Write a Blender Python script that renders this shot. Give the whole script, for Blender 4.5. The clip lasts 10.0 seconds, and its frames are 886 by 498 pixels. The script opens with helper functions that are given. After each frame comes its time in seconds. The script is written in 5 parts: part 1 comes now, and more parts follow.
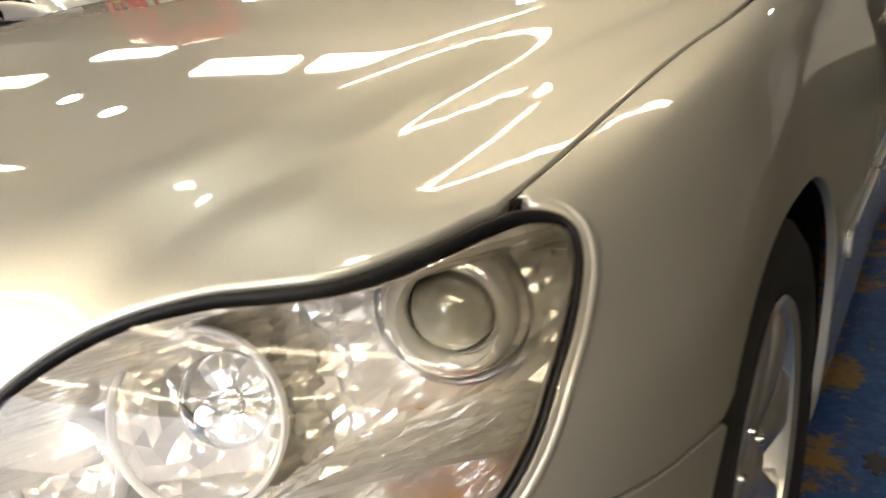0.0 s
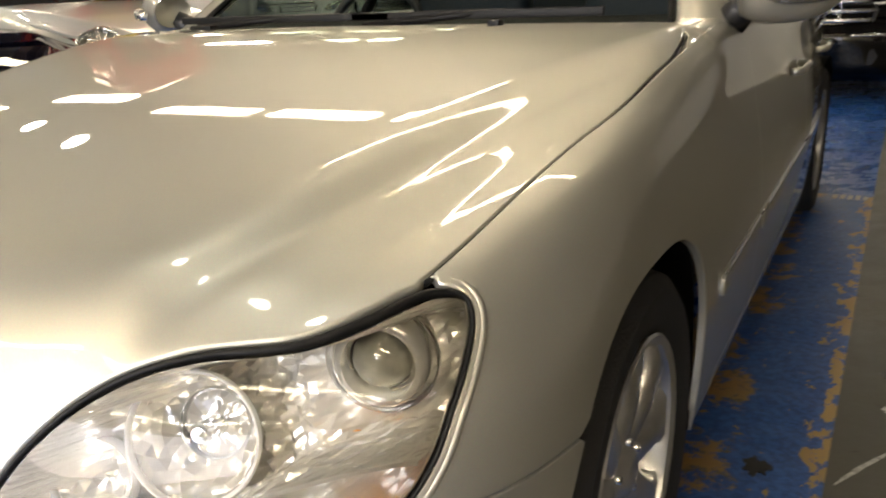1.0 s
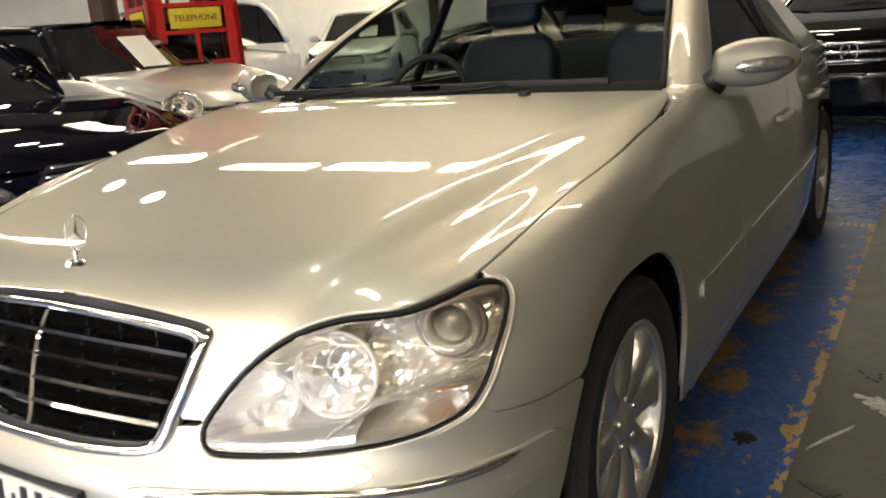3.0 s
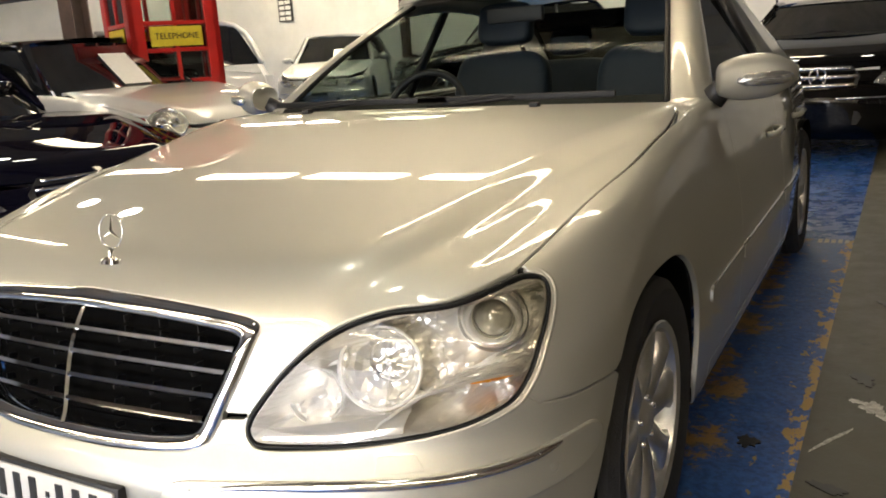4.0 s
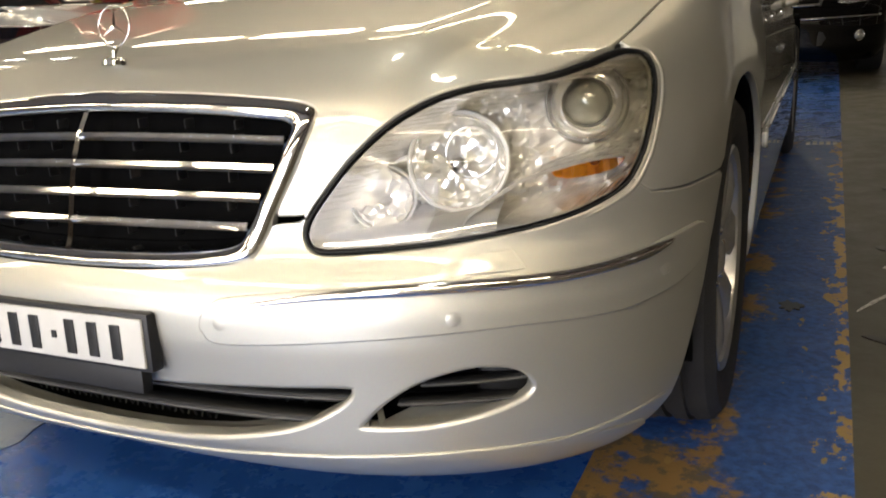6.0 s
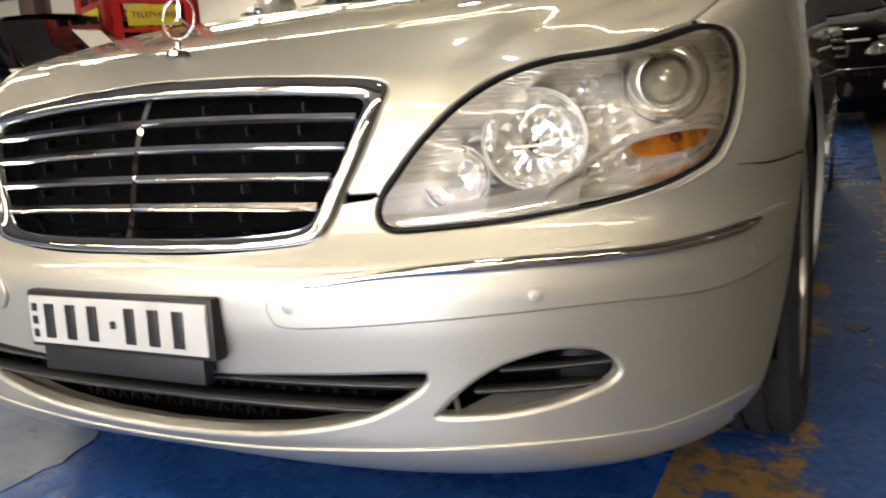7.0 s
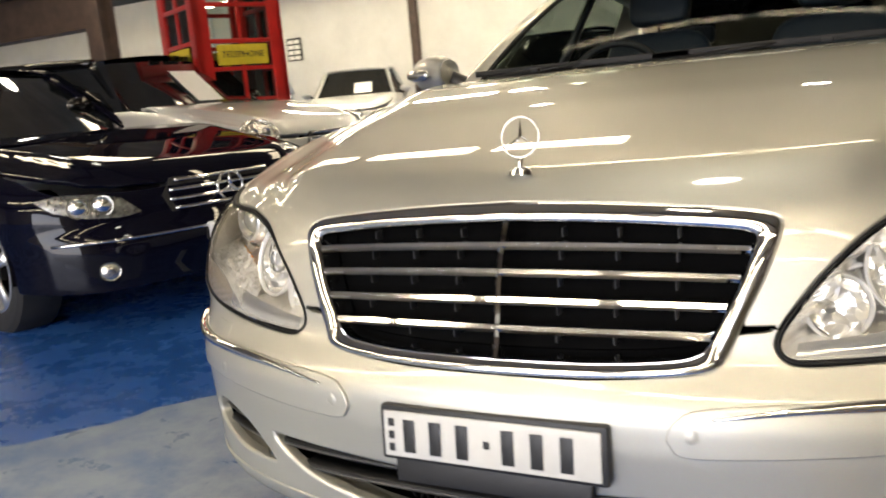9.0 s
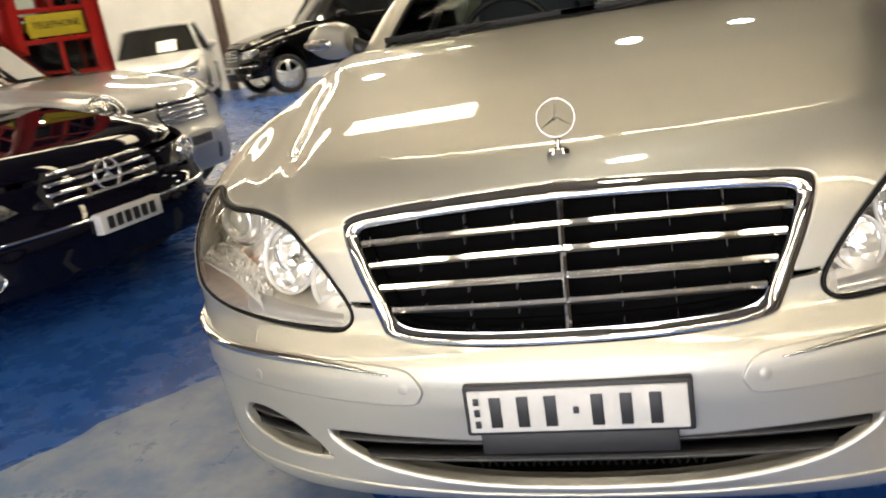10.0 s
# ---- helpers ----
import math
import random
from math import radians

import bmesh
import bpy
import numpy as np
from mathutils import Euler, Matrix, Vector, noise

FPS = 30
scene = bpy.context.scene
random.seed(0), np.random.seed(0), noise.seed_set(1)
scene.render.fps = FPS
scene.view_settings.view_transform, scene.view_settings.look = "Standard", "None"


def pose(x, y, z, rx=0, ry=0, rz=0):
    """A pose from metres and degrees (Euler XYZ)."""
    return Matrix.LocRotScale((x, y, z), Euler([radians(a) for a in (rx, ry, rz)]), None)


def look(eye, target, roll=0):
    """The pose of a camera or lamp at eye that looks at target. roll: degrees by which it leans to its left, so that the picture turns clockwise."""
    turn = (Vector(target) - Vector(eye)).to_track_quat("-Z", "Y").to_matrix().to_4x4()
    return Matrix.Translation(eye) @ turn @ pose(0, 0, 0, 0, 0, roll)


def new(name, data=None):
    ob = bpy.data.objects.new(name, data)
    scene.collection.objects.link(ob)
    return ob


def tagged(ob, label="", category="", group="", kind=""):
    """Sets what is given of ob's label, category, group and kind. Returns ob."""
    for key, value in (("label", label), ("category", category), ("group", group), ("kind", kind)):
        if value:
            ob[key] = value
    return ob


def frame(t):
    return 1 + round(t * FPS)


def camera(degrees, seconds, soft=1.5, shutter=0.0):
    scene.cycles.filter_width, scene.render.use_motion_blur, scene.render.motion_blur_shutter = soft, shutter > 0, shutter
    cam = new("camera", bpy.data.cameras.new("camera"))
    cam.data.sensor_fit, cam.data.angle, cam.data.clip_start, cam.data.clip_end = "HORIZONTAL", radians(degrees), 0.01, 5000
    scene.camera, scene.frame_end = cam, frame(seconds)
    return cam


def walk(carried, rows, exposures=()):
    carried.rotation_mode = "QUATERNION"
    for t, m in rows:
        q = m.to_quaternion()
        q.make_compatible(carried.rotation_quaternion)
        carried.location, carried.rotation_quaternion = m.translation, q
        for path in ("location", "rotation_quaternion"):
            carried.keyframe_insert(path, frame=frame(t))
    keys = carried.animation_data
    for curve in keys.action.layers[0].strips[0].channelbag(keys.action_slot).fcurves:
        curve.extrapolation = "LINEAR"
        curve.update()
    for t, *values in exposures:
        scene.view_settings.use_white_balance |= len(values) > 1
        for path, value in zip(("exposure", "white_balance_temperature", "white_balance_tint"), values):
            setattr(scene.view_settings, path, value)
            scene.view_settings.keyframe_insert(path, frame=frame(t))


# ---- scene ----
cam = camera(56.6, 10.0, soft=1.8, shutter=0.6)
PATH = [
    (0, (1.073, -0.118, 0.96), (0.05, 1.489, 0.352), -4.3),
    (0.5, (1.163, -0.173, 1.051), (0.139, 1.417, 0.399), -4.8),
    (1, (1.213, -0.285, 1.102), (0.284, 1.376, 0.488), -2.6),
    (1.5, (1.25, -0.401, 1.14), (0.376, 1.303, 0.562), -1.9),
    (2, (1.349, -0.506, 1.175), (0.406, 1.176, 0.646), -3.3),
    (2.5, (1.463, -0.621, 1.199), (0.438, 1.021, 0.696), -4.7),
    (3, (1.467, -0.75, 1.209), (0.436, 0.885, 0.696), -4.6),
    (4.5, (1.292, -0.865, 1.142), (0.362, 0.849, 0.699), -3.6),
    (5, (1.217, -0.826, 1.082), (0.307, 0.883, 0.581), -3.8),
    (5.5, (1.136, -0.832, 0.97), (0.298, 0.886, 0.382), -3.9),
    (7, (0.994, -0.863, 0.741), (0.114, 0.889, 0.342), -4.8),
    (7.5, (0.905, -0.882, 0.715), (-0.056, 0.841, 0.389), -4.4),
    (8, (0.793, -0.958, 0.76), (-0.191, 0.751, 0.429), -3.0),
    (8.5, (0.673, -1.027, 0.854), (-0.327, 0.673, 0.519), -3.2),
    (9, (0.533, -1.089, 0.954), (-0.396, 0.645, 0.596), -5.3),
    (9.5, (0.356, -1.186, 1.044), (-0.381, 0.614, 0.577), -8.5),
    (10, (0.166, -1.26, 1.089), (-0.35, 0.593, 0.543), -9.5),
]
EXPOSURES = [(0.0, 0.42), (1.5, 0.40), (3.0, 0.40), (4.5, 0.36), (5.5, 0.26), (7.0, 0.14), (8.0, 0.14), (9.2, 0.13), (10.0, 0.05)]
walk(cam, [(t, look(eye, target, roll)) for t, eye, target, roll in PATH], EXPOSURES)

# ---- light ----
world = bpy.data.worlds.new("world")
scene.world = world
world.use_nodes = True
wn = world.node_tree
sky = wn.nodes.new("ShaderNodeTexSky")
sky.sky_type, sky.sun_disc, sky.sun_elevation, sky.sun_rotation = "NISHITA", False, radians(40), radians(200)
wn.nodes["Background"].inputs[1].default_value = 0.15
wn.links.new(sky.outputs[0], wn.nodes["Background"].inputs[0])
scene.view_settings.exposure = 0.0


# ---- materials ----
def material(name, colour, rough=0.5, metal=0.0, coat=0.0, emit=0.0, vary=0.0, scale=6.0, bump=0.0, bscale=60.0, colour2=None, spec=0.5, coat_rough=0.012):
    m = bpy.data.materials.new(name)
    m.use_nodes = True
    nt = m.node_tree
    b = nt.nodes["Principled BSDF"]
    b.inputs["Base Color"].default_value = (*colour, 1)
    b.inputs["Roughness"].default_value, b.inputs["Metallic"].default_value = rough, metal
    b.inputs["Coat Weight"].default_value, b.inputs["Coat Roughness"].default_value = coat, coat_rough
    b.inputs["Specular IOR Level"].default_value = spec
    if emit:
        b.inputs["Emission Color"].default_value, b.inputs["Emission Strength"].default_value = (*colour, 1), emit
    if vary or bump or colour2:
        tc = nt.nodes.new("ShaderNodeTexCoord")
    if vary or colour2:
        n = nt.nodes.new("ShaderNodeTexNoise")
        n.inputs["Scale"].default_value, n.inputs["Detail"].default_value, n.inputs["Roughness"].default_value = scale, 8, 0.65
        nt.links.new(tc.outputs["Object"], n.inputs["Vector"])
        r = nt.nodes.new("ShaderNodeValToRGB")
        c2 = colour2 or tuple(min(1, c * (1 + vary)) for c in colour)
        c1 = colour if colour2 else tuple(c * (1 - vary) for c in colour)
        r.color_ramp.elements[0].position, r.color_ramp.elements[1].position = 0.35, 0.65
        r.color_ramp.elements[0].color, r.color_ramp.elements[1].color = (*c1, 1), (*c2, 1)
        nt.links.new(n.outputs["Fac"], r.inputs[0])
        nt.links.new(r.outputs[0], b.inputs["Base Color"])
        rr = nt.nodes.new("ShaderNodeMapRange")
        rr.inputs["To Min"].default_value, rr.inputs["To Max"].default_value = max(0, rough - 0.12 * rough), min(1, rough + 0.2 * rough)
        nt.links.new(n.outputs["Fac"], rr.inputs["Value"])
        nt.links.new(rr.outputs[0], b.inputs["Roughness"])
    if bump:
        n2 = nt.nodes.new("ShaderNodeTexNoise")
        n2.inputs["Scale"].default_value, n2.inputs["Detail"].default_value = bscale, 5
        nt.links.new(tc.outputs["Object"], n2.inputs["Vector"])
        bp = nt.nodes.new("ShaderNodeBump")
        bp.inputs["Strength"].default_value, bp.inputs["Distance"].default_value = bump, 0.01
        nt.links.new(n2.outputs["Fac"], bp.inputs["Height"])
        nt.links.new(bp.outputs[0], b.inputs["Normal"])
    return m


def metallic_paint(name, colour, flake=0.08):
    """Metallic car paint: fine flakes under a clear coat."""
    m = material(name, colour, rough=0.48, metal=0.80, coat=1.0)
    nt = m.node_tree
    b = nt.nodes["Principled BSDF"]
    tc = nt.nodes.new("ShaderNodeTexCoord")
    v = nt.nodes.new("ShaderNodeTexVoronoi")
    v.inputs["Scale"].default_value = 900
    nt.links.new(tc.outputs["Object"], v.inputs["Vector"])
    mix = nt.nodes.new("ShaderNodeMix")
    mix.data_type, mix.blend_type = "RGBA", "MULTIPLY"
    mix.inputs[0].default_value = flake
    mix.inputs[6].default_value = (*colour, 1)
    nt.links.new(v.outputs["Color"], mix.inputs[7])
    nt.links.new(mix.outputs[2], b.inputs["Base Color"])
    return m


def clear_glass(name, tint=(1, 1, 1), gloss=1.0):
    """Thin clear cover: lets light straight through, with a Fresnel gloss."""
    m = bpy.data.materials.new(name)
    m.use_nodes = True
    nt = m.node_tree
    nt.nodes.clear()
    out = nt.nodes.new("ShaderNodeOutputMaterial")
    tr, gl, mx, fr = (nt.nodes.new(k) for k in ("ShaderNodeBsdfTransparent", "ShaderNodeBsdfGlossy", "ShaderNodeMixShader", "ShaderNodeFresnel"))
    tr.inputs[0].default_value = (*tint, 1)
    gl.inputs["Roughness"].default_value = 0.02
    gl.inputs["Color"].default_value = (gloss, gloss, gloss, 1)
    fr.inputs["IOR"].default_value = 1.5
    nt.links.new(fr.outputs[0], mx.inputs[0])
    nt.links.new(tr.outputs[0], mx.inputs[1])
    nt.links.new(gl.outputs[0], mx.inputs[2])
    nt.links.new(mx.outputs[0], out.inputs[0])
    return m


PAINT = metallic_paint("silver_paint", (0.630, 0.618, 0.545))
CHROME = material("chrome", (0.86, 0.86, 0.85), 0.06, 1.0)
REFLECTOR = material("lamp_reflector", (0.97, 0.95, 0.90), 0.10, 0.72)
TRAY = material("lamp_tray", (0.97, 0.945, 0.87), 0.09, 0.48, coat=0.9, vary=0.03, scale=60, bump=0.30, bscale=45)
TRIM = material("lamp_satin_trim", (0.93, 0.92, 0.90), 0.28, 0.20, coat=0.8, vary=0.04, scale=40)
SATIN = material("satin_silver", (0.62, 0.62, 0.60), 0.35, 0.9)
ALLOY = material("alloy", (0.66, 0.66, 0.65), 0.30, 0.85, coat=0.6, vary=0.06, scale=30)
RUBBER = material("rubber", (0.018, 0.018, 0.019), 0.7, vary=0.2, scale=40, bump=0.2, bscale=200)
BLACK = material("black_plastic", (0.012, 0.012, 0.013), 0.45, vary=0.2, scale=30, bump=0.1, bscale=400)
# near-black colour puts the shade of deep recesses into the surface
VOID = material("unlit_cavity", (0.003, 0.003, 0.003), 0.9, spec=0.05)
GLASS = clear_glass("lamp_cover", gloss=0.6)
BOOTHGLASS = clear_glass("booth_glass", (0.93, 0.95, 0.93), 0.6)
WINDOW = clear_glass("window_glass", (0.60, 0.66, 0.63), 0.06)
SIDEGLASS = clear_glass("tinted_side_glass", (0.30, 0.34, 0.32), 0.25)
SEAL = material("black_seal", (0.006, 0.006, 0.006), 0.5, vary=0.2, scale=40, spec=0.25)
DARKGLASS = material("dark_window", (0.008, 0.009, 0.010), 0.03, coat=1.0)
PROJECTOR = material("projector_glass", (0.46, 0.45, 0.38), 0.05, 0.35, coat=1.0, vary=0.2, scale=20)
COPPER = material("copper_bulb", (0.45, 0.14, 0.03), 0.2, 0.6)
# mottled amber stands in for the indicator bulb mirrored in its chamber
AMBER = material("amber_reflection", (0.98, 0.40, 0.02), 0.15, coat=0.6, scale=38, colour2=(0.62, 0.17, 0.02))
LEATHER = material("blue_grey_leather", (0.012, 0.020, 0.030), 0.5, vary=0.2, scale=25, bump=0.3, bscale=150)
DASH = material("dashboard_grey", (0.022, 0.022, 0.022), 0.6, vary=0.15, scale=30, bump=0.3, bscale=300)
PLATE = material("plate_white", (0.60, 0.60, 0.58), 0.35, vary=0.04, scale=20)
INK = material("plate_black", (0.015, 0.015, 0.015), 0.4)
WALLP = material("white_wall", (0.74, 0.74, 0.71), 0.75, vary=0.06, scale=1.5, bump=0.15, bscale=40)
STEEL = material("brown_steel", (0.07, 0.045, 0.035), 0.55, vary=0.3, scale=5, bump=0.2, bscale=60)
ROOFM = material("roof_sheet", (0.34, 0.30, 0.23), 0.6, vary=0.2, scale=2)
TUBE = material("fluorescent_diffuser", (1.0, 0.828, 0.565), 0.4, emit=25.0)
TUBE_SOFT = material("wide_fluorescent_diffuser", (1.0, 0.828, 0.565), 0.4, emit=13.0)
TUBE_NEW = material("bright_fluorescent_diffuser", (1.0, 0.850, 0.60), 0.4, emit=42.0)
HIGHBAY = material("high_bay_diffuser", (1.0, 0.95, 0.80), 0.4, emit=45.0)
RED = material("telephone_red", (0.40, 0.012, 0.009), 0.3, coat=0.4, vary=0.1, scale=8)
YELLOW = material("yellow_sign", (0.55, 0.42, 0.02), 0.5, vary=0.1, scale=20)
LAMPDIM = material("smoked_lamp_glass", (0.16, 0.16, 0.155), 0.10, 0.6, coat=1.0, vary=0.7, scale=30, bump=0.9, bscale=45)
LAMPGLASS = material("other_lamp_glass", (0.55, 0.55, 0.53), 0.12, 0.85, coat=1.0, vary=0.5, scale=25, bump=0.8, bscale=40)
BROWN = material("brown_timber", (0.06, 0.042, 0.028), 0.6, vary=0.3, scale=3, bump=0.2, bscale=30)
NAVY = material("navy_paint", (0.003, 0.003, 0.008), 0.3, 0.0, coat=0.6, vary=0.1, scale=400, spec=0.0)
JET = material("black_paint", (0.003, 0.003, 0.0035), 0.3, 0.0, coat=0.9, vary=0.1, scale=400, spec=0.0)
WHITEP = metallic_paint("white_silver_paint", (0.60, 0.61, 0.61), 0.05)
SLAT = material("matt_black_slats", (0.008, 0.008, 0.008), 0.5, vary=0.2, scale=30, spec=0.3)
# lighter grey paints the highlight along the front of each slat
EDGE = material("slat_edge_highlight", (0.075, 0.075, 0.072), 0.4, vary=0.3, scale=25)
PAPER = material("paper_notice", (0.85, 0.85, 0.83), 0.6, vary=0.03, scale=30)


def floor_material(name, kind):
    """Painted concrete: blue paint, worn through to ochre and grey where traffic runs; the pale kind paints in
    reflected daylight.
    """
    m = bpy.data.materials.new(name)
    m.use_nodes = True
    nt = m.node_tree
    b = nt.nodes["Principled BSDF"]
    geo = nt.nodes.new("ShaderNodeNewGeometry")
    def noise_node(scale, detail=8, rough=0.6, stretch=None):
        n = nt.nodes.new("ShaderNodeTexNoise")
        n.inputs["Scale"].default_value, n.inputs["Detail"].default_value, n.inputs["Roughness"].default_value = scale, detail, rough
        src = geo.outputs["Position"]
        if stretch:
            mp = nt.nodes.new("ShaderNodeMapping")
            mp.inputs["Scale"].default_value = stretch
            nt.links.new(src, mp.inputs["Vector"])
            src = mp.outputs[0]
        nt.links.new(src, n.inputs["Vector"])
        return n.outputs["Fac"]
    def ramp(src, stops):
        r = nt.nodes.new("ShaderNodeValToRGB")
        r.color_ramp.elements[0].position, r.color_ramp.elements[0].color = stops[0][0], (*stops[0][1], 1)
        r.color_ramp.elements[1].position, r.color_ramp.elements[1].color = stops[-1][0], (*stops[-1][1], 1)
        for p, c in stops[1:-1]:
            r.color_ramp.elements.new(p).color = (*c, 1)
        nt.links.new(src, r.inputs[0])
        return r.outputs[0]
    def mix(f, a, c):
        x = nt.nodes.new("ShaderNodeMix")
        x.data_type = "RGBA"
        for sock, val in ((x.inputs[0], f), (x.inputs[6], a), (x.inputs[7], c)):
            if isinstance(val, tuple):
                sock.default_value = (*val, 1)
            else:
                nt.links.new(val, sock)
        return x.outputs[2]
    big, mid, fine = noise_node(0.9), noise_node(7.0, 10, 0.7), noise_node(45.0, 6, 0.7)
    if kind == "blue":
        col = ramp(mid, [(0.3, (0.014, 0.064, 0.28)), (0.7, (0.026, 0.105, 0.39))])
        pale = ramp(noise_node(2.2, 10, 0.7), [(0.62, (0, 0, 0)), (0.72, (0.5, 0.5, 0.5))])
        col = mix(pale, col, (0.16, 0.22, 0.30))
        rough = ramp(mid, [(0.3, (0.16,) * 3), (0.75, (0.42,) * 3)])
    elif kind == "worn":
        wear_or_sheen = ramp(noise_node(3.0, 12, 0.75), [(0.44, (0, 0, 0)), (0.52, (1, 1, 1))])
        wear2 = ramp(noise_node(16.0, 8, 0.75), [(0.50, (0, 0, 0)), (0.56, (1, 1, 1))])
        base = mix(wear2, (0.28, 0.17, 0.056), (0.12, 0.095, 0.062))
        # traffic wears the paint away beside the cars and along its outer edge
        sep = nt.nodes.new("ShaderNodeSeparateXYZ")
        nt.links.new(geo.outputs["Position"], sep.inputs[0])
        across = ramp(sep.outputs["X"], [(0.70, (0.40,) * 3), (0.92, (0.50,) * 3), (1.0, (0.61,) * 3)])
        add_ = nt.nodes.new("ShaderNodeMath")
        add_.operation = "ADD"
        nt.links.new(noise_node(4.5, 12, 0.75), add_.inputs[0])
        nt.links.new(across, add_.inputs[1])
        wear_or_sheen = ramp(add_.outputs[0], [(0.95, (0, 0, 0)), (0.995, (1, 1, 1))])
        edge = nt.nodes.new("ShaderNodeMapRange")
        edge.inputs["From Min"].default_value, edge.inputs["From Max"].default_value = 1.07, 1.15
        edge.inputs["To Min"].default_value, edge.inputs["To Max"].default_value = 0.0, 0.16
        nt.links.new(sep.outputs["X"], edge.inputs["Value"])
        gone = nt.nodes.new("ShaderNodeMath")
        gone.operation = "ADD"
        nt.links.new(noise_node(13.0, 8, 0.65, (1.5, 0.8, 1)), gone.inputs[0])
        nt.links.new(edge.outputs[0], gone.inputs[1])
        patches = ramp(gone.outputs[0], [(0.645, (0, 0, 0)), (0.67, (1, 1, 1))])
        col = mix(wear_or_sheen, base, ramp(fine, [(0.4, (0.016, 0.055, 0.19)), (0.62, (0.030, 0.105, 0.36))]))
        col = mix(patches, col, (0.34, 0.22, 0.07))
        rough = ramp(mid, [(0.3, (0.38,) * 3), (0.75, (0.65,) * 3)])
    elif kind == "pale":
        # daylight mirrored by the glossy floor, put into the colour as mottled pale blue
        wear_or_sheen = ramp(noise_node(4.0, 12, 0.7), [(0.40, (0, 0, 0)), (0.66, (1, 1, 1))])
        col = mix(wear_or_sheen, (0.23, 0.28, 0.37), (0.07, 0.13, 0.28))
        rough = ramp(mid, [(0.3, (0.22,) * 3), (0.75, (0.5,) * 3)])
    else:
        col = mix(ramp(big, [(0.4, (0, 0, 0)), (0.62, (0.6,) * 3)]), ramp(mid, [(0.3, (0.040, 0.037, 0.026)), (0.7, (0.068, 0.062, 0.044))]), (0.085, 0.075, 0.05))
        spots = ramp(noise_node(5.0, 10, 0.7), [(0.63, (0, 0, 0)), (0.66, (1, 1, 1))])
        col = mix(spots, col, (0.022, 0.02, 0.018))
        rough = ramp(mid, [(0.3, (0.34,) * 3), (0.75, (0.62,) * 3)])
    nt.links.new(col, b.inputs["Base Color"])
    nt.links.new(rough, b.inputs["Roughness"])
    bp = nt.nodes.new("ShaderNodeBump")
    bp.inputs["Strength"].default_value, bp.inputs["Distance"].default_value = 0.25, 0.004
    nt.links.new(fine, bp.inputs["Height"])
    nt.links.new(bp.outputs[0], b.inputs["Normal"])
    return m


# ---- building tools ----
def mesh(name, verts, faces, mat=None, normals=None, smooth=True):
    me = bpy.data.meshes.new(name)
    me.from_pydata([tuple(map(float, v)) for v in verts], [], [tuple(map(int, f)) for f in faces])
    if mat:
        me.materials.append(mat)
    me.validate()
    if smooth:
        me.polygons.foreach_set("use_smooth", [True] * len(me.polygons))
    if normals is not None and len(normals) == len(me.vertices):
        me.normals_split_custom_set_from_vertices([tuple(map(float, n)) for n in normals])
    return me


def add(name, me, parent=None, label="", at=None):
    ob = new(name, me)
    if parent:
        ob.parent = parent
    if at is not None:
        ob.matrix_basis = at
    if label:
        ob["label"] = label
    return ob


def thing(name, label, category, group="", kind="", at=None):
    ob = new(name)
    if at is not None:
        ob.matrix_basis = at
    return tagged(ob, label, category, group, kind)


def shape(bm, mat, smooth=False, bevel=0.0, seg=2):
    """A mesh from a bmesh, its sharp edges bevelled."""
    bm.normal_update()
    if bevel:
        sharp = [e for e in bm.edges if len(e.link_faces) == 2 and e.calc_face_angle(0) > 0.6]
        bmesh.ops.bevel(bm, geom=sharp, offset=bevel, segments=seg, affect="EDGES", profile=0.6, clamp_overlap=True)
    me = bpy.data.meshes.new("m")
    bm.to_mesh(me)
    bm.free()
    me.materials.append(mat)
    if smooth or bevel:
        me.polygons.foreach_set("use_smooth", [True] * len(me.polygons))
    if bevel:
        me.set_sharp_from_angle(angle=radians(50))
    return me


def box(x0, x1, y0, y1, z0, z1, mat, bevel=0.0, turn=None):
    bm = bmesh.new()
    bmesh.ops.create_cube(bm, size=1, matrix=Matrix.Translation(((x0 + x1) / 2, (y0 + y1) / 2, (z0 + z1) / 2)) @ Matrix.Diagonal((x1 - x0, y1 - y0, z1 - z0, 1)))
    if turn:
        bmesh.ops.transform(bm, matrix=turn, verts=bm.verts)
    return shape(bm, mat, bevel=bevel)


def tube(points, radius, mat, sides=8, closed=False, flat=1.0, caps=True):
    """A tube along points; radius may be a list; flat squashes it along its second axis."""
    pts = [Vector(p) for p in points]
    n = len(pts)
    rad = radius if isinstance(radius, (list, tuple, np.ndarray)) else [radius] * n
    verts, faces = [], []
    up = None
    for i, p in enumerate(pts):
        a, b = pts[(i - 1) % n if closed else max(i - 1, 0)], pts[(i + 1) % n if closed else min(i + 1, n - 1)]
        d = (b - a).normalized()
        if up is None:
            up = Vector((0, 0, 1)) if abs(d.z) < 0.9 else Vector((1, 0, 0))
        sidev = d.cross(up).normalized()
        upv = sidev.cross(d).normalized()
        up = upv
        for k in range(sides):
            t = 2 * math.pi * k / sides
            verts.append(p + rad[i] * (math.cos(t) * sidev + flat * math.sin(t) * upv))
    rings = n if closed else n - 1
    for i in range(rings):
        j = (i + 1) % n
        for k in range(sides):
            l = (k + 1) % sides
            faces.append((i * sides + k, i * sides + l, j * sides + l, j * sides + k))
    if caps and not closed:
        faces += [tuple(range(sides - 1, -1, -1)), tuple((n - 1) * sides + k for k in range(sides))]
    return mesh("tube", verts, faces, mat)


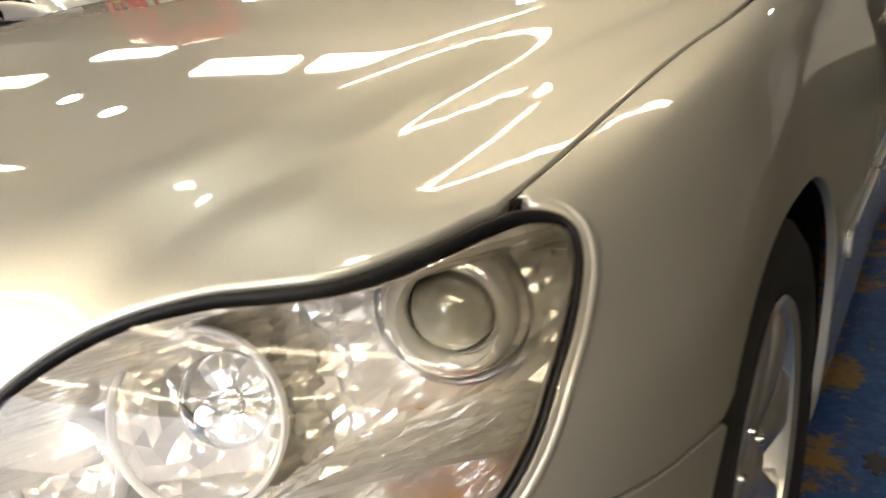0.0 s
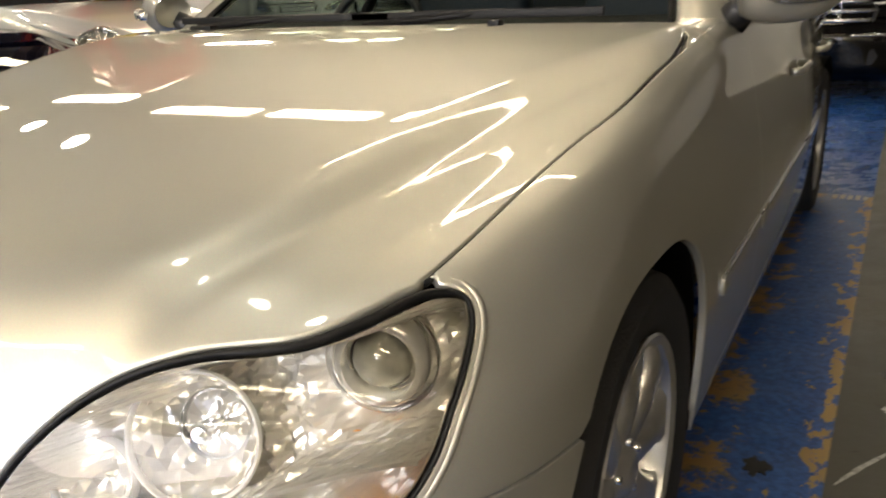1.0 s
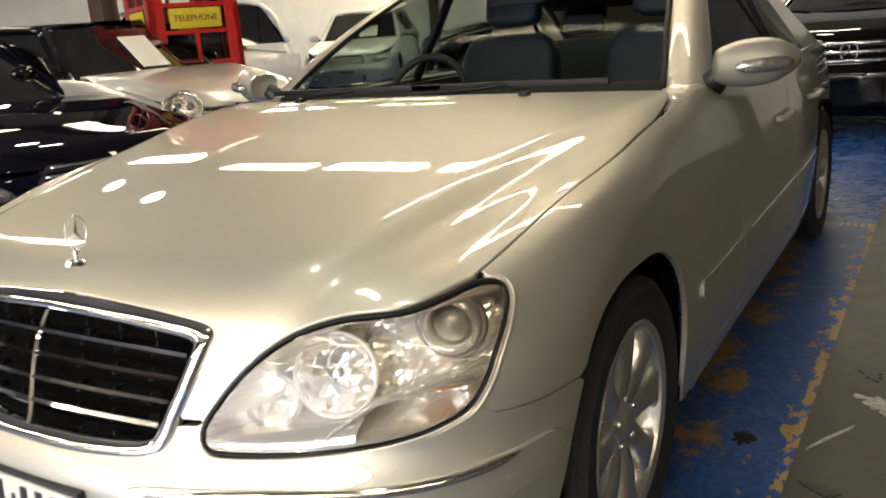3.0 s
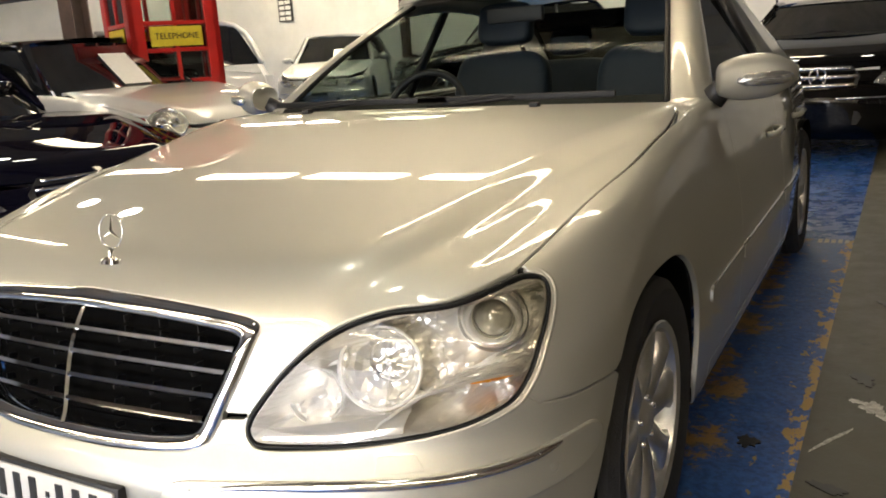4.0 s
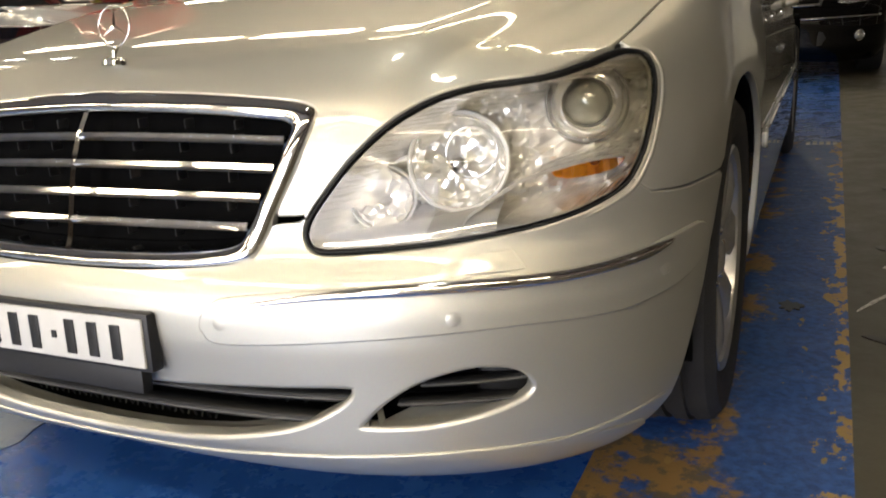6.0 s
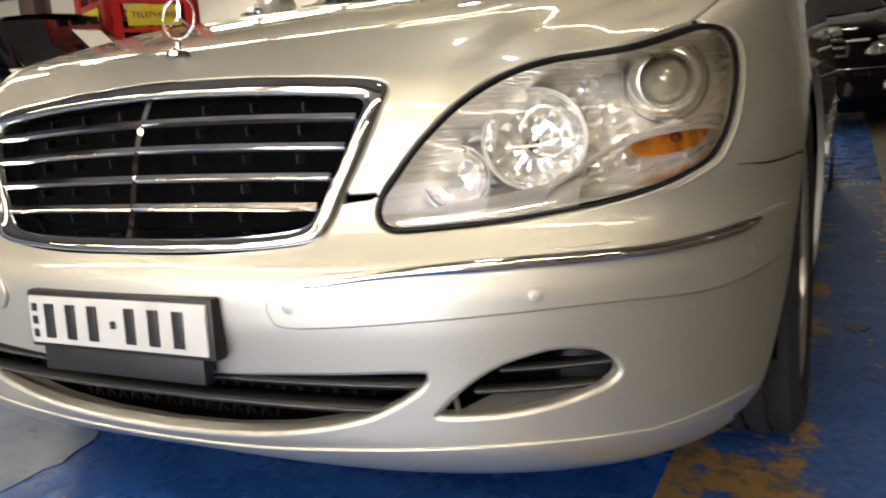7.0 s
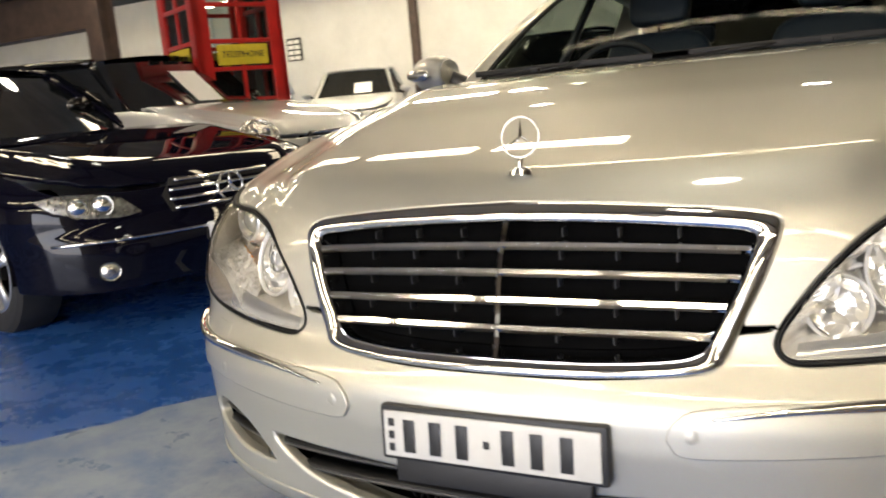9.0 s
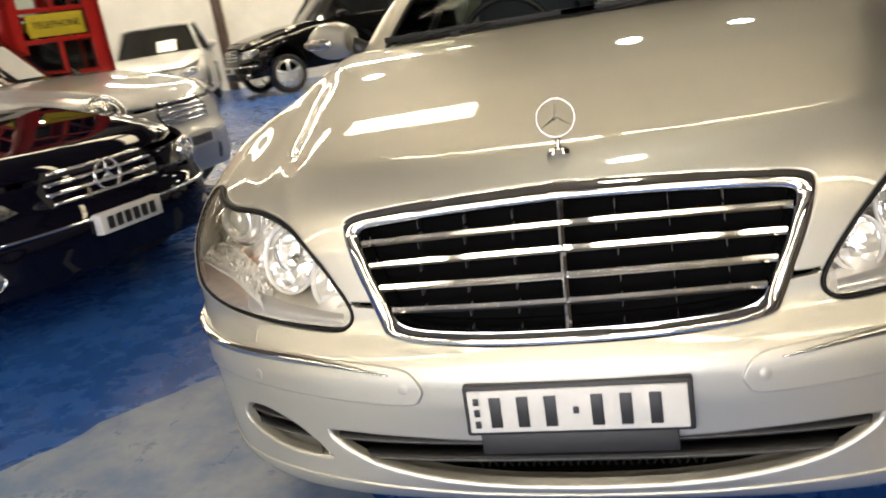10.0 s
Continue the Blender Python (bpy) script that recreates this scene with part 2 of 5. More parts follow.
def lathe(profile, mat, steps=48, axis="x", sharp=40):
    """Turns (radius, along) rows about an axis."""
    verts, faces = [], []
    for r, a in profile:
        for k in range(steps):
            t = 2 * math.pi * k / steps
            c, s = r * math.cos(t), r * math.sin(t)
            verts.append({"x": (a, c, s), "y": (c, a, s), "z": (c, s, a)}[axis])
    for i in range(len(profile) - 1):
        for k in range(steps):
            l = (k + 1) % steps
            faces.append((i * steps + k, i * steps + l, (i + 1) * steps + l, (i + 1) * steps + k))
    me = mesh("lathe", verts, faces, mat)
    me.set_sharp_from_angle(angle=radians(sharp))
    return me


def joined(meshes, mat=None):
    """One mesh from several."""
    bm = bmesh.new()
    for me in meshes:
        bm.from_mesh(me)
    out = bpy.data.meshes.new("joined")
    bm.to_mesh(out)
    bm.free()
    out.materials.append(mat or meshes[0].materials[0])
    for me in meshes:
        bpy.data.meshes.remove(me)
    return out


def curve(points, m=6, closed=False):
    """A Catmull-Rom line through points."""
    p = np.array(points, float)
    n = len(p)
    out = []
    for i in range(n if closed else n - 1):
        a, b, c, d = (p[(i + k) % n] if closed else p[min(max(i + k, 0), n - 1)] for k in (-1, 0, 1, 2))
        for t in np.arange(m) / m:
            out.append(0.5 * (2 * b + (c - a) * t + (2 * a - 5 * b + 4 * c - d) * t**2 + (3 * b - a - 3 * c + d) * t**3))
    if not closed:
        out.append(p[-1])
    return np.array(out)


# ---- the saloon's skin: one smooth surface that its panels are cut from ----
def table(zs, vs, blur=0.012, lo=None, hi=None):
    zs, vs = np.array(zs, float), np.array(vs, float)
    lo, hi = zs[0] - .2, zs[-1] + .2
    g = np.linspace(lo, hi, 900)
    v = np.interp(g, zs, vs)
    # linear ends
    v = np.where(g < zs[0], vs[0] + (g - zs[0]) * (vs[1] - vs[0]) / (zs[1] - zs[0]), v)
    v = np.where(g > zs[-1], vs[-1] + (g - zs[-1]) * (vs[-1] - vs[-2]) / (zs[-1] - zs[-2]), v)
    n = max(1, int(3 * blur / (g[1] - g[0])))
    k = np.exp(-.5 * (np.arange(-n, n + 1) * (g[1] - g[0]) / blur) ** 2)
    v = np.convolve(np.pad(v, n, mode="edge"), k / k.sum(), "valid")
    return lambda q: np.interp(q, g, v)
NOSE = table([.16, .20, .24, .34, .42, .475, .50, .555, .62, .70, .76, .82], [.14, .06, .035, .02, .005, .002, .012, .052, .07, .095, .12, .165], .010)
WIDE = table([.16, .22, .30, .40, .50, .56, .64, .74, .84, .96], [.885, .925, .937, .944, .948, .948, .945, .932, .912, .885], .03)
BOW = table([.42, .48, .55, .9], [.12, .17, .36, .32], .02)
CROWN = table([-.1, .10, .20, .30, .45, .7, 1.0, 1.2, 1.4, 1.6, 1.85, 2.1, 5.2], [.66, .765, .815, .842, .872, .918, .96, .985, 1.003, 1.0125, 1.023, 1.022, 1.0], .05)
DROP = table([0, .2, .42, .8, 1.4, 1.7, 5], [.072, .065, .072, .024, .0045, .004, .004], .08)
CREASE = table([0, .17, .30, .45, .62, 1.0, 1.4], [.389, .454, .515, .559, .591, .675, .803], .05)
# the bonnet's flutes outside its crease: height against distance from the crease, and their strength along the car
FLUTE = table([-.10, -.05, -.02, .01, .04, .07, .10, .13, .16, .19, .22, .25, .29, .34],
              [-.0007, -.0007, -.0007, -.0009, -.0052, -.0157, -.0111, -.0127, -.0140, -.0079, -.0054, .0013, .0013, -.0073], .015)
DEEP = table([.2, .4, .65, .95, 1.3, 1.75], [1.92, 1.34, 1.78, 1.74, .53, 0], .08)
YC = .85
def top(x, y):
    a = np.abs(x)
    c = CREASE(y)
    o = np.clip((a - c + .02) / (.84 - c), 0, 1.4)
    return CROWN(y) - .006 * np.minimum(a / c, 1.2) ** 2 - DROP(y) * o ** 1.7 + (FLUTE(np.clip(a - c, -.1, .34)) - float(FLUTE(-.1))) * DEEP(y)
def side(x, y, z):
    a = np.abs(x)
    w, f = WIDE(z) * (1 - .13 * np.clip((y - 3.0) / 1.9, 0, 1) ** 1.4), NOSE(z)
    b = BOW(z) * .2025 * (1 - np.exp(-(a / .45) ** 2)) * np.clip((YC - y) / (YC), 0, 1)
    n = 3.1 + .55 * np.clip((z - .48) / .12, 0, 1)
    q = np.maximum(YC - (y - b), 0) / (YC - f)
    return (((a / w) ** n + q ** n) ** (1 / n) - 1) * .9
def G(x, y, z):
    s, t, k = side(x, y, z), (z - top(x, y)) * .95, .10
    h = np.maximum(k - np.abs(s - t), 0) / k
    return np.maximum(s, t) + h * h * k / 4
def solve(o, d, far=3.0, n=160):
    """first root of G from outside along rays o + t d, t from 0 to far"""
    o, d = np.atleast_2d(o).astype(float), np.atleast_2d(d).astype(float)
    ts = np.linspace(0, far, n)
    P = o[:, None] + d[:, None] * ts[None, :, None]
    g = G(P[..., 0], P[..., 1], P[..., 2]) < 0
    i = g.argmax(1); ok = g.any(1) & (i > 0)
    a, b = ts[np.maximum(i - 1, 0)], ts[i]
    for _ in range(30):
        m = (a + b) / 2
        Q = o + d * m[:, None]
        inn = G(Q[:, 0], Q[:, 1], Q[:, 2]) < 0
        b = np.where(inn, m, b); a = np.where(inn, a, m)
    return o + d * ((a + b) / 2)[:, None], ok


def normals_at(P):
    h = 1e-4
    g = np.stack([G(*(P + h * e).T) - G(*(P - h * e).T) for e in np.eye(3)], 1)
    return g / np.linalg.norm(g, axis=1, keepdims=True)


def lift_side(q):
    """From (s, z): s runs round the nose to 1 at y = 0.85, then straight along the flank."""
    q = np.asarray(q, float)
    th = np.minimum(q[:, 0], 1) * np.pi / 2
    out = np.stack([np.sin(th), -np.cos(th), 0 * th], 1)
    o = np.stack([0 * th, YC + np.maximum(q[:, 0] - 1, 0), q[:, 1]], 1) + 1.6 * out
    return solve(o, -out, 1.6)[0]


def lift_top(q):
    """From (x, p): p runs up over the nose to 1 at y = 0.75, then straight back along the top."""
    q = np.asarray(q, float)
    th = np.minimum(q[:, 1], 1) * np.pi / 2
    out = np.stack([0 * th, -np.cos(th), np.sin(th)], 1)
    o = np.stack([q[:, 0], .75 + np.maximum(q[:, 1] - 1, 0), .45 + 0 * th], 1) + 1.6 * out
    return solve(o, -out, 1.6)[0]


def to_top(P):
    """(x, p) of places on the skin."""
    P = np.atleast_2d(P)
    a = np.arctan2(P[:, 2] - .45, .75 - P[:, 1]) / (np.pi / 2)
    return np.stack([P[:, 0], np.where(P[:, 1] < .75, a, 1 + P[:, 1] - .75)], 1)


def flank(y, x=.942):
    """s of a place on the flank."""
    return np.arctan2(x, YC - y) / (np.pi / 2) if y < YC else 1 + y - YC


def grow(poly, d, k=1.35):
    """A closed outline in (s, z) moved outwards by d metres."""
    p = np.array(poly) * (k, 1)
    t = np.roll(p, -1, 0) - np.roll(p, 1, 0)
    n = np.stack([t[:, 1], -t[:, 0]], 1) / np.maximum(np.linalg.norm(t, axis=1), 1e-9)[:, None]
    area = np.sum(p[:, 0] * np.roll(p[:, 1], -1) - np.roll(p[:, 0], -1) * p[:, 1])
    return (p + n * d * np.sign(area)) / (k, 1)


def fill(poly, du, dv):
    """A closed outline filled with a grid, its rim cells cut to the line. Points in 2D and faces."""
    p = np.array(poly, float)
    p = p[np.linalg.norm(p - np.roll(p, 1, 0), axis=1) > 1e-7]
    if np.sum(p[:, 0] * np.roll(p[:, 1], -1) - np.roll(p[:, 0], -1) * p[:, 1]) < 0:
        p = p[::-1]
    lo, hi = p.min(0), p.max(0)
    us = np.arange(np.floor(lo[0] / du + 1e-6), np.ceil(hi[0] / du - 1e-6) + 1) * du
    vs = np.arange(np.floor(lo[1] / dv + 1e-6), np.ceil(hi[1] / dv - 1e-6) + 1) * dv
    nu, nv = len(us) - 1, len(vs) - 1
    a, b = p, np.roll(p, -1, 0)
    touched = np.zeros((nu, nv), bool)
    for (x0, y0), (x1, y1) in zip(a, b):
        i0, i1 = np.clip(np.searchsorted(us, [min(x0, x1) - 1e-9, max(x0, x1) + 1e-9]) + (-1, 0), 0, nu)
        j0, j1 = np.clip(np.searchsorted(vs, [min(y0, y1) - 1e-9, max(y0, y1) + 1e-9]) + (-1, 0), 0, nv)
        touched[i0:i1 + 1, j0:j1 + 1] = True
    cu, cv = np.meshgrid((us[1:] + us[:-1]) / 2, (vs[1:] + vs[:-1]) / 2, indexing="ij")
    inside = np.zeros((nu, nv), bool)
    for (x0, y0), (x1, y1) in zip(a, b):
        if y0 != y1:
            inside ^= ((y0 > cv) != (y1 > cv)) & (cu < (x1 - x0) * (cv - y0) / (y1 - y0) + x0)
    index, pts, faces = {}, [], []

    def vert(q):
        key = (round(q[0], 6), round(q[1], 6))
        if key not in index:
            index[key] = len(pts)
            pts.append(q)
        return index[key]

    def cut(shape_, axis, value, keep):
        out = []
        for k, c in enumerate(shape_):
            d = shape_[k - 1]
            ci, di = (c[axis] - value) * keep >= 0, (d[axis] - value) * keep >= 0
            if ci != di:
                t = (value - d[axis]) / (c[axis] - d[axis])
                e = [d[0] + t * (c[0] - d[0]), d[1] + t * (c[1] - d[1])]
                e[axis] = value
                out.append(tuple(e))
            if ci:
                out.append(c)
        return out

    whole = [tuple(q) for q in p]
    for i in range(nu):
        if touched[i].any():
            column = cut(cut(whole, 0, us[i], 1), 0, us[i + 1], -1)
        for j in range(nv):
            if touched[i, j]:
                cell = cut(cut(column, 1, vs[j], 1), 1, vs[j + 1], -1)
                ids = []
                for q in cell:
                    v = vert(q)
                    if not ids or ids[-1] != v:
                        ids.append(v)
                if len(ids) > 1 and ids[0] == ids[-1]:
                    ids.pop()
                # fold away the strips that double back along a grid line
                k = 0
                while len(ids) > 2 and k < len(ids):
                    A, B, C = (pts[ids[(k + o) % len(ids)]] for o in (-1, 0, 1))
                    u, w = (B[0] - A[0], B[1] - A[1]), (C[0] - B[0], C[1] - B[1])
                    if ids[k - 1] == ids[k] or (abs(u[0] * w[1] - u[1] * w[0]) < 1e-12 and u[0] * w[0] + u[1] * w[1] < 0):
                        ids.pop(k)
                        k = max(0, k - 2)
                    else:
                        k += 1
                if len(set(ids)) == len(ids) and len(ids) > 2:
                    faces.append(ids)
                elif len(set(ids)) > 2:
                    faces.append(list(dict.fromkeys(ids)))
            elif inside[i, j]:
                faces.append([vert((us[i], vs[j])), vert((us[i + 1], vs[j])), vert((us[i + 1], vs[j + 1])), vert((us[i], vs[j + 1]))])
    return np.array(pts), faces


def fill_all(polys, du, dv):
    """Several outlines that touch along grid lines, filled as one."""
    index, pts, faces = {}, [], []
    for poly in polys:
        q, f = fill(poly, du, dv)
        ids = []
        for v in q:
            key = (round(v[0], 6), round(v[1], 6))
            if key not in index:
                index[key] = len(pts)
                pts.append(v)
            ids.append(index[key])
        faces += [[ids[i] for i in face] for face in f]
    return np.array(pts), faces


def panel(poly, lift, mat, cell=(.012, .01), proud=0.0, lip=0.014, mirror=False, both=False, bend=0.002, plain=False):
    """A sheet of the skin inside an outline, with its rim turned in. mirror: its twin on the other side; both: the two halves as one."""
    q, faces = fill_all(poly, *cell) if isinstance(poly[0], list) else fill(poly, *cell)
    P = lift(q)
    N = normals_at(P)
    P = P + N * proud
    mid = P[[f[0] for f in faces]]
    f0 = np.array([np.cross(P[f[1]] - P[f[0]], P[f[2]] - P[f[0]]) for f in faces])
    flip = np.sum(np.einsum("ij,ij->i", f0, N[[f[0] for f in faces]])) < 0
    if flip:
        faces = [f[::-1] for f in faces]
    count = {}
    for f in faces:
        for a, b in zip(f, f[1:] + f[:1]):
            count[(a, b)] = count.get((a, b), 0) + 1
    rim = [(a, b) for a, b in count if (b, a) not in count]
    lines = [np.array(p_, float) for p_ in (poly if isinstance(poly[0], list) else [poly])]
    A_, B_ = np.concatenate(lines), np.concatenate([np.roll(p_, -1, 0) for p_ in lines])
    D_ = B_ - A_
    L_ = np.maximum((D_ ** 2).sum(1), 1e-18)

    def on_line(e):
        near = []
        for w in (q[e[0]], q[e[1]], (q[e[0]] + q[e[1]]) / 2):
            t = np.clip(((w - A_) * D_).sum(1) / L_, 0, 1)
            near.append(np.min(np.abs(A_ + D_ * t[:, None] - w).sum(1)))
        return max(near) < 1e-4

    rim = [e for e in rim if on_line(e)]
    if isinstance(poly[0], list):
        rim = [(a, b) for a, b in rim if not (abs(q[a][0] - CUT) < 1e-6 and abs(q[b][0] - CUT) < 1e-6)]
    if both:
        rim = [(a, b) for a, b in rim if not (abs(P[a, 0]) < 1e-4 and abs(P[b, 0]) < 1e-4)]
    verts, nrm = list(P), list(N)
    if lip:
        out = {}
        for a, b in rim:
            d = np.cross(P[b] - P[a], N[a])
            for v in (a, b):
                out[v] = out.get(v, 0) + d
        one, two, three = {}, {}, {}
        soft_ = bend
        for v, d in out.items():
            bend = soft_(q[v]) if callable(soft_) else soft_
            d = d / max(np.linalg.norm(d), 1e-9)
            one[v] = len(verts); verts.append(P[v] + d * bend * .7 - N[v] * bend * .3); nrm.append((N[v] + d) / 1.414)
            two[v] = len(verts); verts.append(P[v] + d * bend - N[v] * bend); nrm.append(d)
            three[v] = len(verts); verts.append(P[v] + d * bend - N[v] * lip); nrm.append(d)
        for a, b in rim:
            faces += [[b, a, one[a], one[b]], [one[b], one[a], two[a], two[b]], [two[b], two[a], three[a], three[b]]]
    verts, nrm = np.array(verts), np.array(nrm)
    if mirror or both:
        mv, mn, mf = verts * (-1, 1, 1), nrm * (-1, 1, 1), [f[::-1] for f in faces]
        if both:
            n = len(verts)
            centre = np.abs(verts[:, 0]) < 1e-4
            where = np.where(centre, np.arange(n), n + np.cumsum(~centre) - 1)
            verts = np.concatenate([verts, mv[~centre]])
            nrm = np.concatenate([nrm, mn[~centre]])
            nrm[:n][centre, 0] = 0
            faces = faces + [[int(where[v]) for v in f] for f in mf]
        else:
            verts, nrm, faces = mv, mn, mf
    return mesh("panel", verts, faces, mat, None if plain else nrm)

# ---- the place ----
FALL, FOOT = 0.035, -1.0  # the floor rises gently to the west


def floor_z(x):
    return FALL * min(max(FOOT - x, 0), 5)


fx = [-15, FOOT - 5, FOOT, 7]
fv = [(x, y, floor_z(x) - d) for d in (0, .2) for y in (-9, 16.2) for x in fx]
ff = [(j, j + 1, j + 5, j + 4) for j in range(3)] + [(8 + j + 4, 8 + j + 5, 8 + j + 1, 8 + j) for j in range(3)] + [(0, 4, 12, 8), (3, 11, 15, 7)]
floor = add("floor", mesh("floor", fv, ff, floor_material("blue_floor_paint", "blue"), smooth=False))
tagged(floor, "blue painted concrete showroom floor, worn and glossy", "floor", kind="structure")
lane = add("floor_lane", box(1.165, 7, -9, 16.2, -0.1, 0.004, floor_material("bare_concrete", "bare")))
tagged(lane, "bare grey concrete driving lane with oil stains", "floor", kind="structure")
worn = add("floor_strip", box(0.70, 1.165, -2.2, 4.2, -0.1, 0.004, floor_material("worn_paint", "worn")))
tagged(worn, "worn blue paint strip showing ochre underneath", "floor", kind="structure")
# pale sheet painted as the doorway's reflection beside the car
pp = [(-2.95, -1.4), (-1.38, 1.08), (-.55, 1.08), (-.55, -.25), (.1, -1.2), (.5, -3.2), (-2.95, -3.2)]
prng = np.random.default_rng(11)
edge_ = []
for a_, b_ in zip(pp, pp[1:] + pp[:1]):
    for t_ in np.arange(0, 1, .03):
        j_ = prng.normal(0, .012, 2) + .03 * np.sin(t_ * 14 + a_[0] * 3) * (t_ > 0)
        edge_.append((a_[0] + (b_[0] - a_[0]) * t_ + j_[0], a_[1] + (b_[1] - a_[1]) * t_ + j_[1]))
pp = edge_
pn = len(pp)
patch = mesh("patch", [(x, y, floor_z(x) + h) for h in (.0025, -.05) for x, y in pp], [tuple(range(pn))[::-1]] + [(i, (i + 1) % pn, pn + (i + 1) % pn, pn + i) for i in range(pn)], floor_material("pale_sheen_paint", "pale"), smooth=False)
tagged(add("floor_patch", patch), "pale patch of floor painted as reflected daylight", "floor", kind="structure")
srng = np.random.default_rng(3)


def blot(x, y, rx, ry, mat, label, turn=0.0, spiky=.35):
    """An irregular flat mark on the concrete."""
    a = np.linspace(0, 2 * math.pi, 40, endpoint=False)
    r = 1 + spiky * (np.sin(a * 3 + srng.uniform(0, 6)) * .5 + np.sin(a * 7 + srng.uniform(0, 6)) * .5) + srng.normal(0, spiky * .35, 40)
    px, py = r * rx * np.cos(a), r * ry * np.sin(a)
    c, s = math.cos(turn), math.sin(turn)
    V = [(x + c * u - s * v, y + s * u + c * v, .0075) for u, v in zip(px, py)]
    V += [(vx, vy, .001) for vx, vy, _ in V]
    F = [tuple(range(40))] + [(i, 40 + i, 40 + (i + 1) % 40, (i + 1) % 40) for i in range(40)]
    tagged(add("floor_stain", mesh("stain", V, F, mat, smooth=False)), label, "floor stain", kind="structure")


OIL = material("oil_stain", (0.012, 0.011, 0.010), 0.3, vary=0.3, scale=30)
SPILL = material("white_spill", (0.42, 0.40, 0.36), 0.5, vary=0.4, scale=60)
for x, y, rx, ry, tn in ((1.30, 2.10, .030, .060, .4), (1.42, 1.72, .022, .05, .2), (1.36, 3.0, .03, .05, .9), (1.25, 1.30, .02, .05, 1.2), (1.50, 2.5, .03, .04, 0), (1.02, 1.50, .03, .035, 0)):
    blot(x, y, rx, ry, OIL, "black oil stain on the concrete floor", tn, .28)
for x, y, rx, ry, tn in ((1.34, 1.86, .028, .050, .3), (1.29, 1.90, .012, .022, 1.1), (1.375, 1.80, .016, .026, .6), (1.24, 1.60, .005, .09, -.5)):
    blot(x, y, rx, ry, SPILL, "dried white spill on the concrete floor", tn, .38)
for i in range(5):
    mk = add("floor_marking", box(.985 + .034 * i, 1.007 + .034 * i, 4.10, 4.165 + .012 * (i % 2), .004, .0085, SPILL))
    tagged(mk, "faded white paint marking on the worn floor", "floor marking", kind="structure")
WHITE_WALL = "white painted wall of the showroom, slightly marked"
for nm, dims in (("wall_north", (-15.2, 7.2, 16.2, 16.4, 0, 5)), ("wall_west", (-15.2, -15, -9, 16.2, 0, 5)), 
                 ("wall_south", (-15.2, -5.0, -9.2, -9, 0, 5)), ("wall_south_east", (2.2, 7.2, -9.2, -9, 0, 5)), ("wall_over_door", (-5.0, 2.2, -9.2, -9, 3.9, 5))):
    tagged(add(nm, box(*dims, WALLP)), WHITE_WALL, "wall", kind="structure")
# unseen wall, posts and rail, invented for the silver wing to reflect
tagged(add("wall_east", box(7, 7.2, -9, 16.2, 0, 5, BROWN)), "unseen dark brown boarded wall, added for reflections beside the lane", "wall", kind="structure")
for k in range(10):
    yp = -6.2 + 2.2 * k
    post = add("unseen_post", box(6.90, 6.998, yp - .09, yp + .09, .0, 4.27, WALLP if k % 2 else STEEL, .006))
    tagged(post, "painted upright post added for reflections on the unseen wall", "post", "wall posts", "structure")
tagged(add("unseen_rail", box(6.93, 6.997, -8.9, 16.1, 1.32, 1.46, WALLP, .006)), "pale painted rail added for reflections along the unseen wall", "rail", kind="structure")
ceiling = add("ceiling", box(-15.2, 7.2, -9.2, 16.4, 4.7, 4.8, ROOFM))
tagged(ceiling, "dark brown roof sheeting on steel beams", "ceiling", kind="structure")
for i, y in enumerate((-6, -1.5, 2.6, 7.2, 11.8)):
    bm_ = joined([box(-15, 7, y - .09, y + .09, 4.28, 4.31, STEEL), box(-15, 7, y - .012, y + .012, 4.31, 4.67, STEEL), box(-15, 7, y - .09, y + .09, 4.67, 4.699, STEEL)], STEEL)
    tagged(add("roof_beam", bm_), "red-brown steel roof beam", "beam", "roof beams", "structure")
for x, y in ((-8.9, 7.2), (-3.0, 16.0), (4.2, 16.0)):
    c = joined([box(x - .14, x + .14, y - .14, y - .12, 0, 4.27, STEEL), box(x - .14, x + .14, y + .12, y + .14, 0, 4.27, STEEL), box(x - .01, x + .01, y - .12, y + .12, 0, 4.27, STEEL)], STEEL)
    tagged(add("steel_column", c), "dark brown steel column holding the roof", "column", "steel columns", "structure")
mz = joined([box(-15, -9.04, 7.06, 7.34, 2.34, 2.37, STEEL), box(-15, -9.04, 7.185, 7.215, 2.37, 2.93, STEEL), box(-15, -9.04, 7.06, 7.34, 2.93, 2.96, STEEL)], STEEL)
tagged(add("mezzanine_beam", mz), "rust-brown steel beam carrying the mezzanine", "beam", kind="structure")
tagged(add("mezzanine_floor", box(-15, -9.04, 6.9, 9.2, 2.965, 3.08, BROWN)), "dark brown timber mezzanine floor", "mezzanine", kind="structure")
pipe = add("wall_post", box(-8.96, -8.80, 16.0, 16.19, 0, 4.27, STEEL, .008))
tagged(pipe, "slim dark brown steel post against the white wall", "column", kind="structure")
door_light = bpy.data.lights.new("doorway_daylight", "AREA")
door_light.shape, door_light.size, door_light.size_y, door_light.energy, door_light.color = "RECTANGLE", 7.2, 3.7, 570, (0.93, 0.915, 1.0)
add("doorway_daylight", door_light, at=pose(-1.4, -9.05, 1.95, 90, 0, 0))

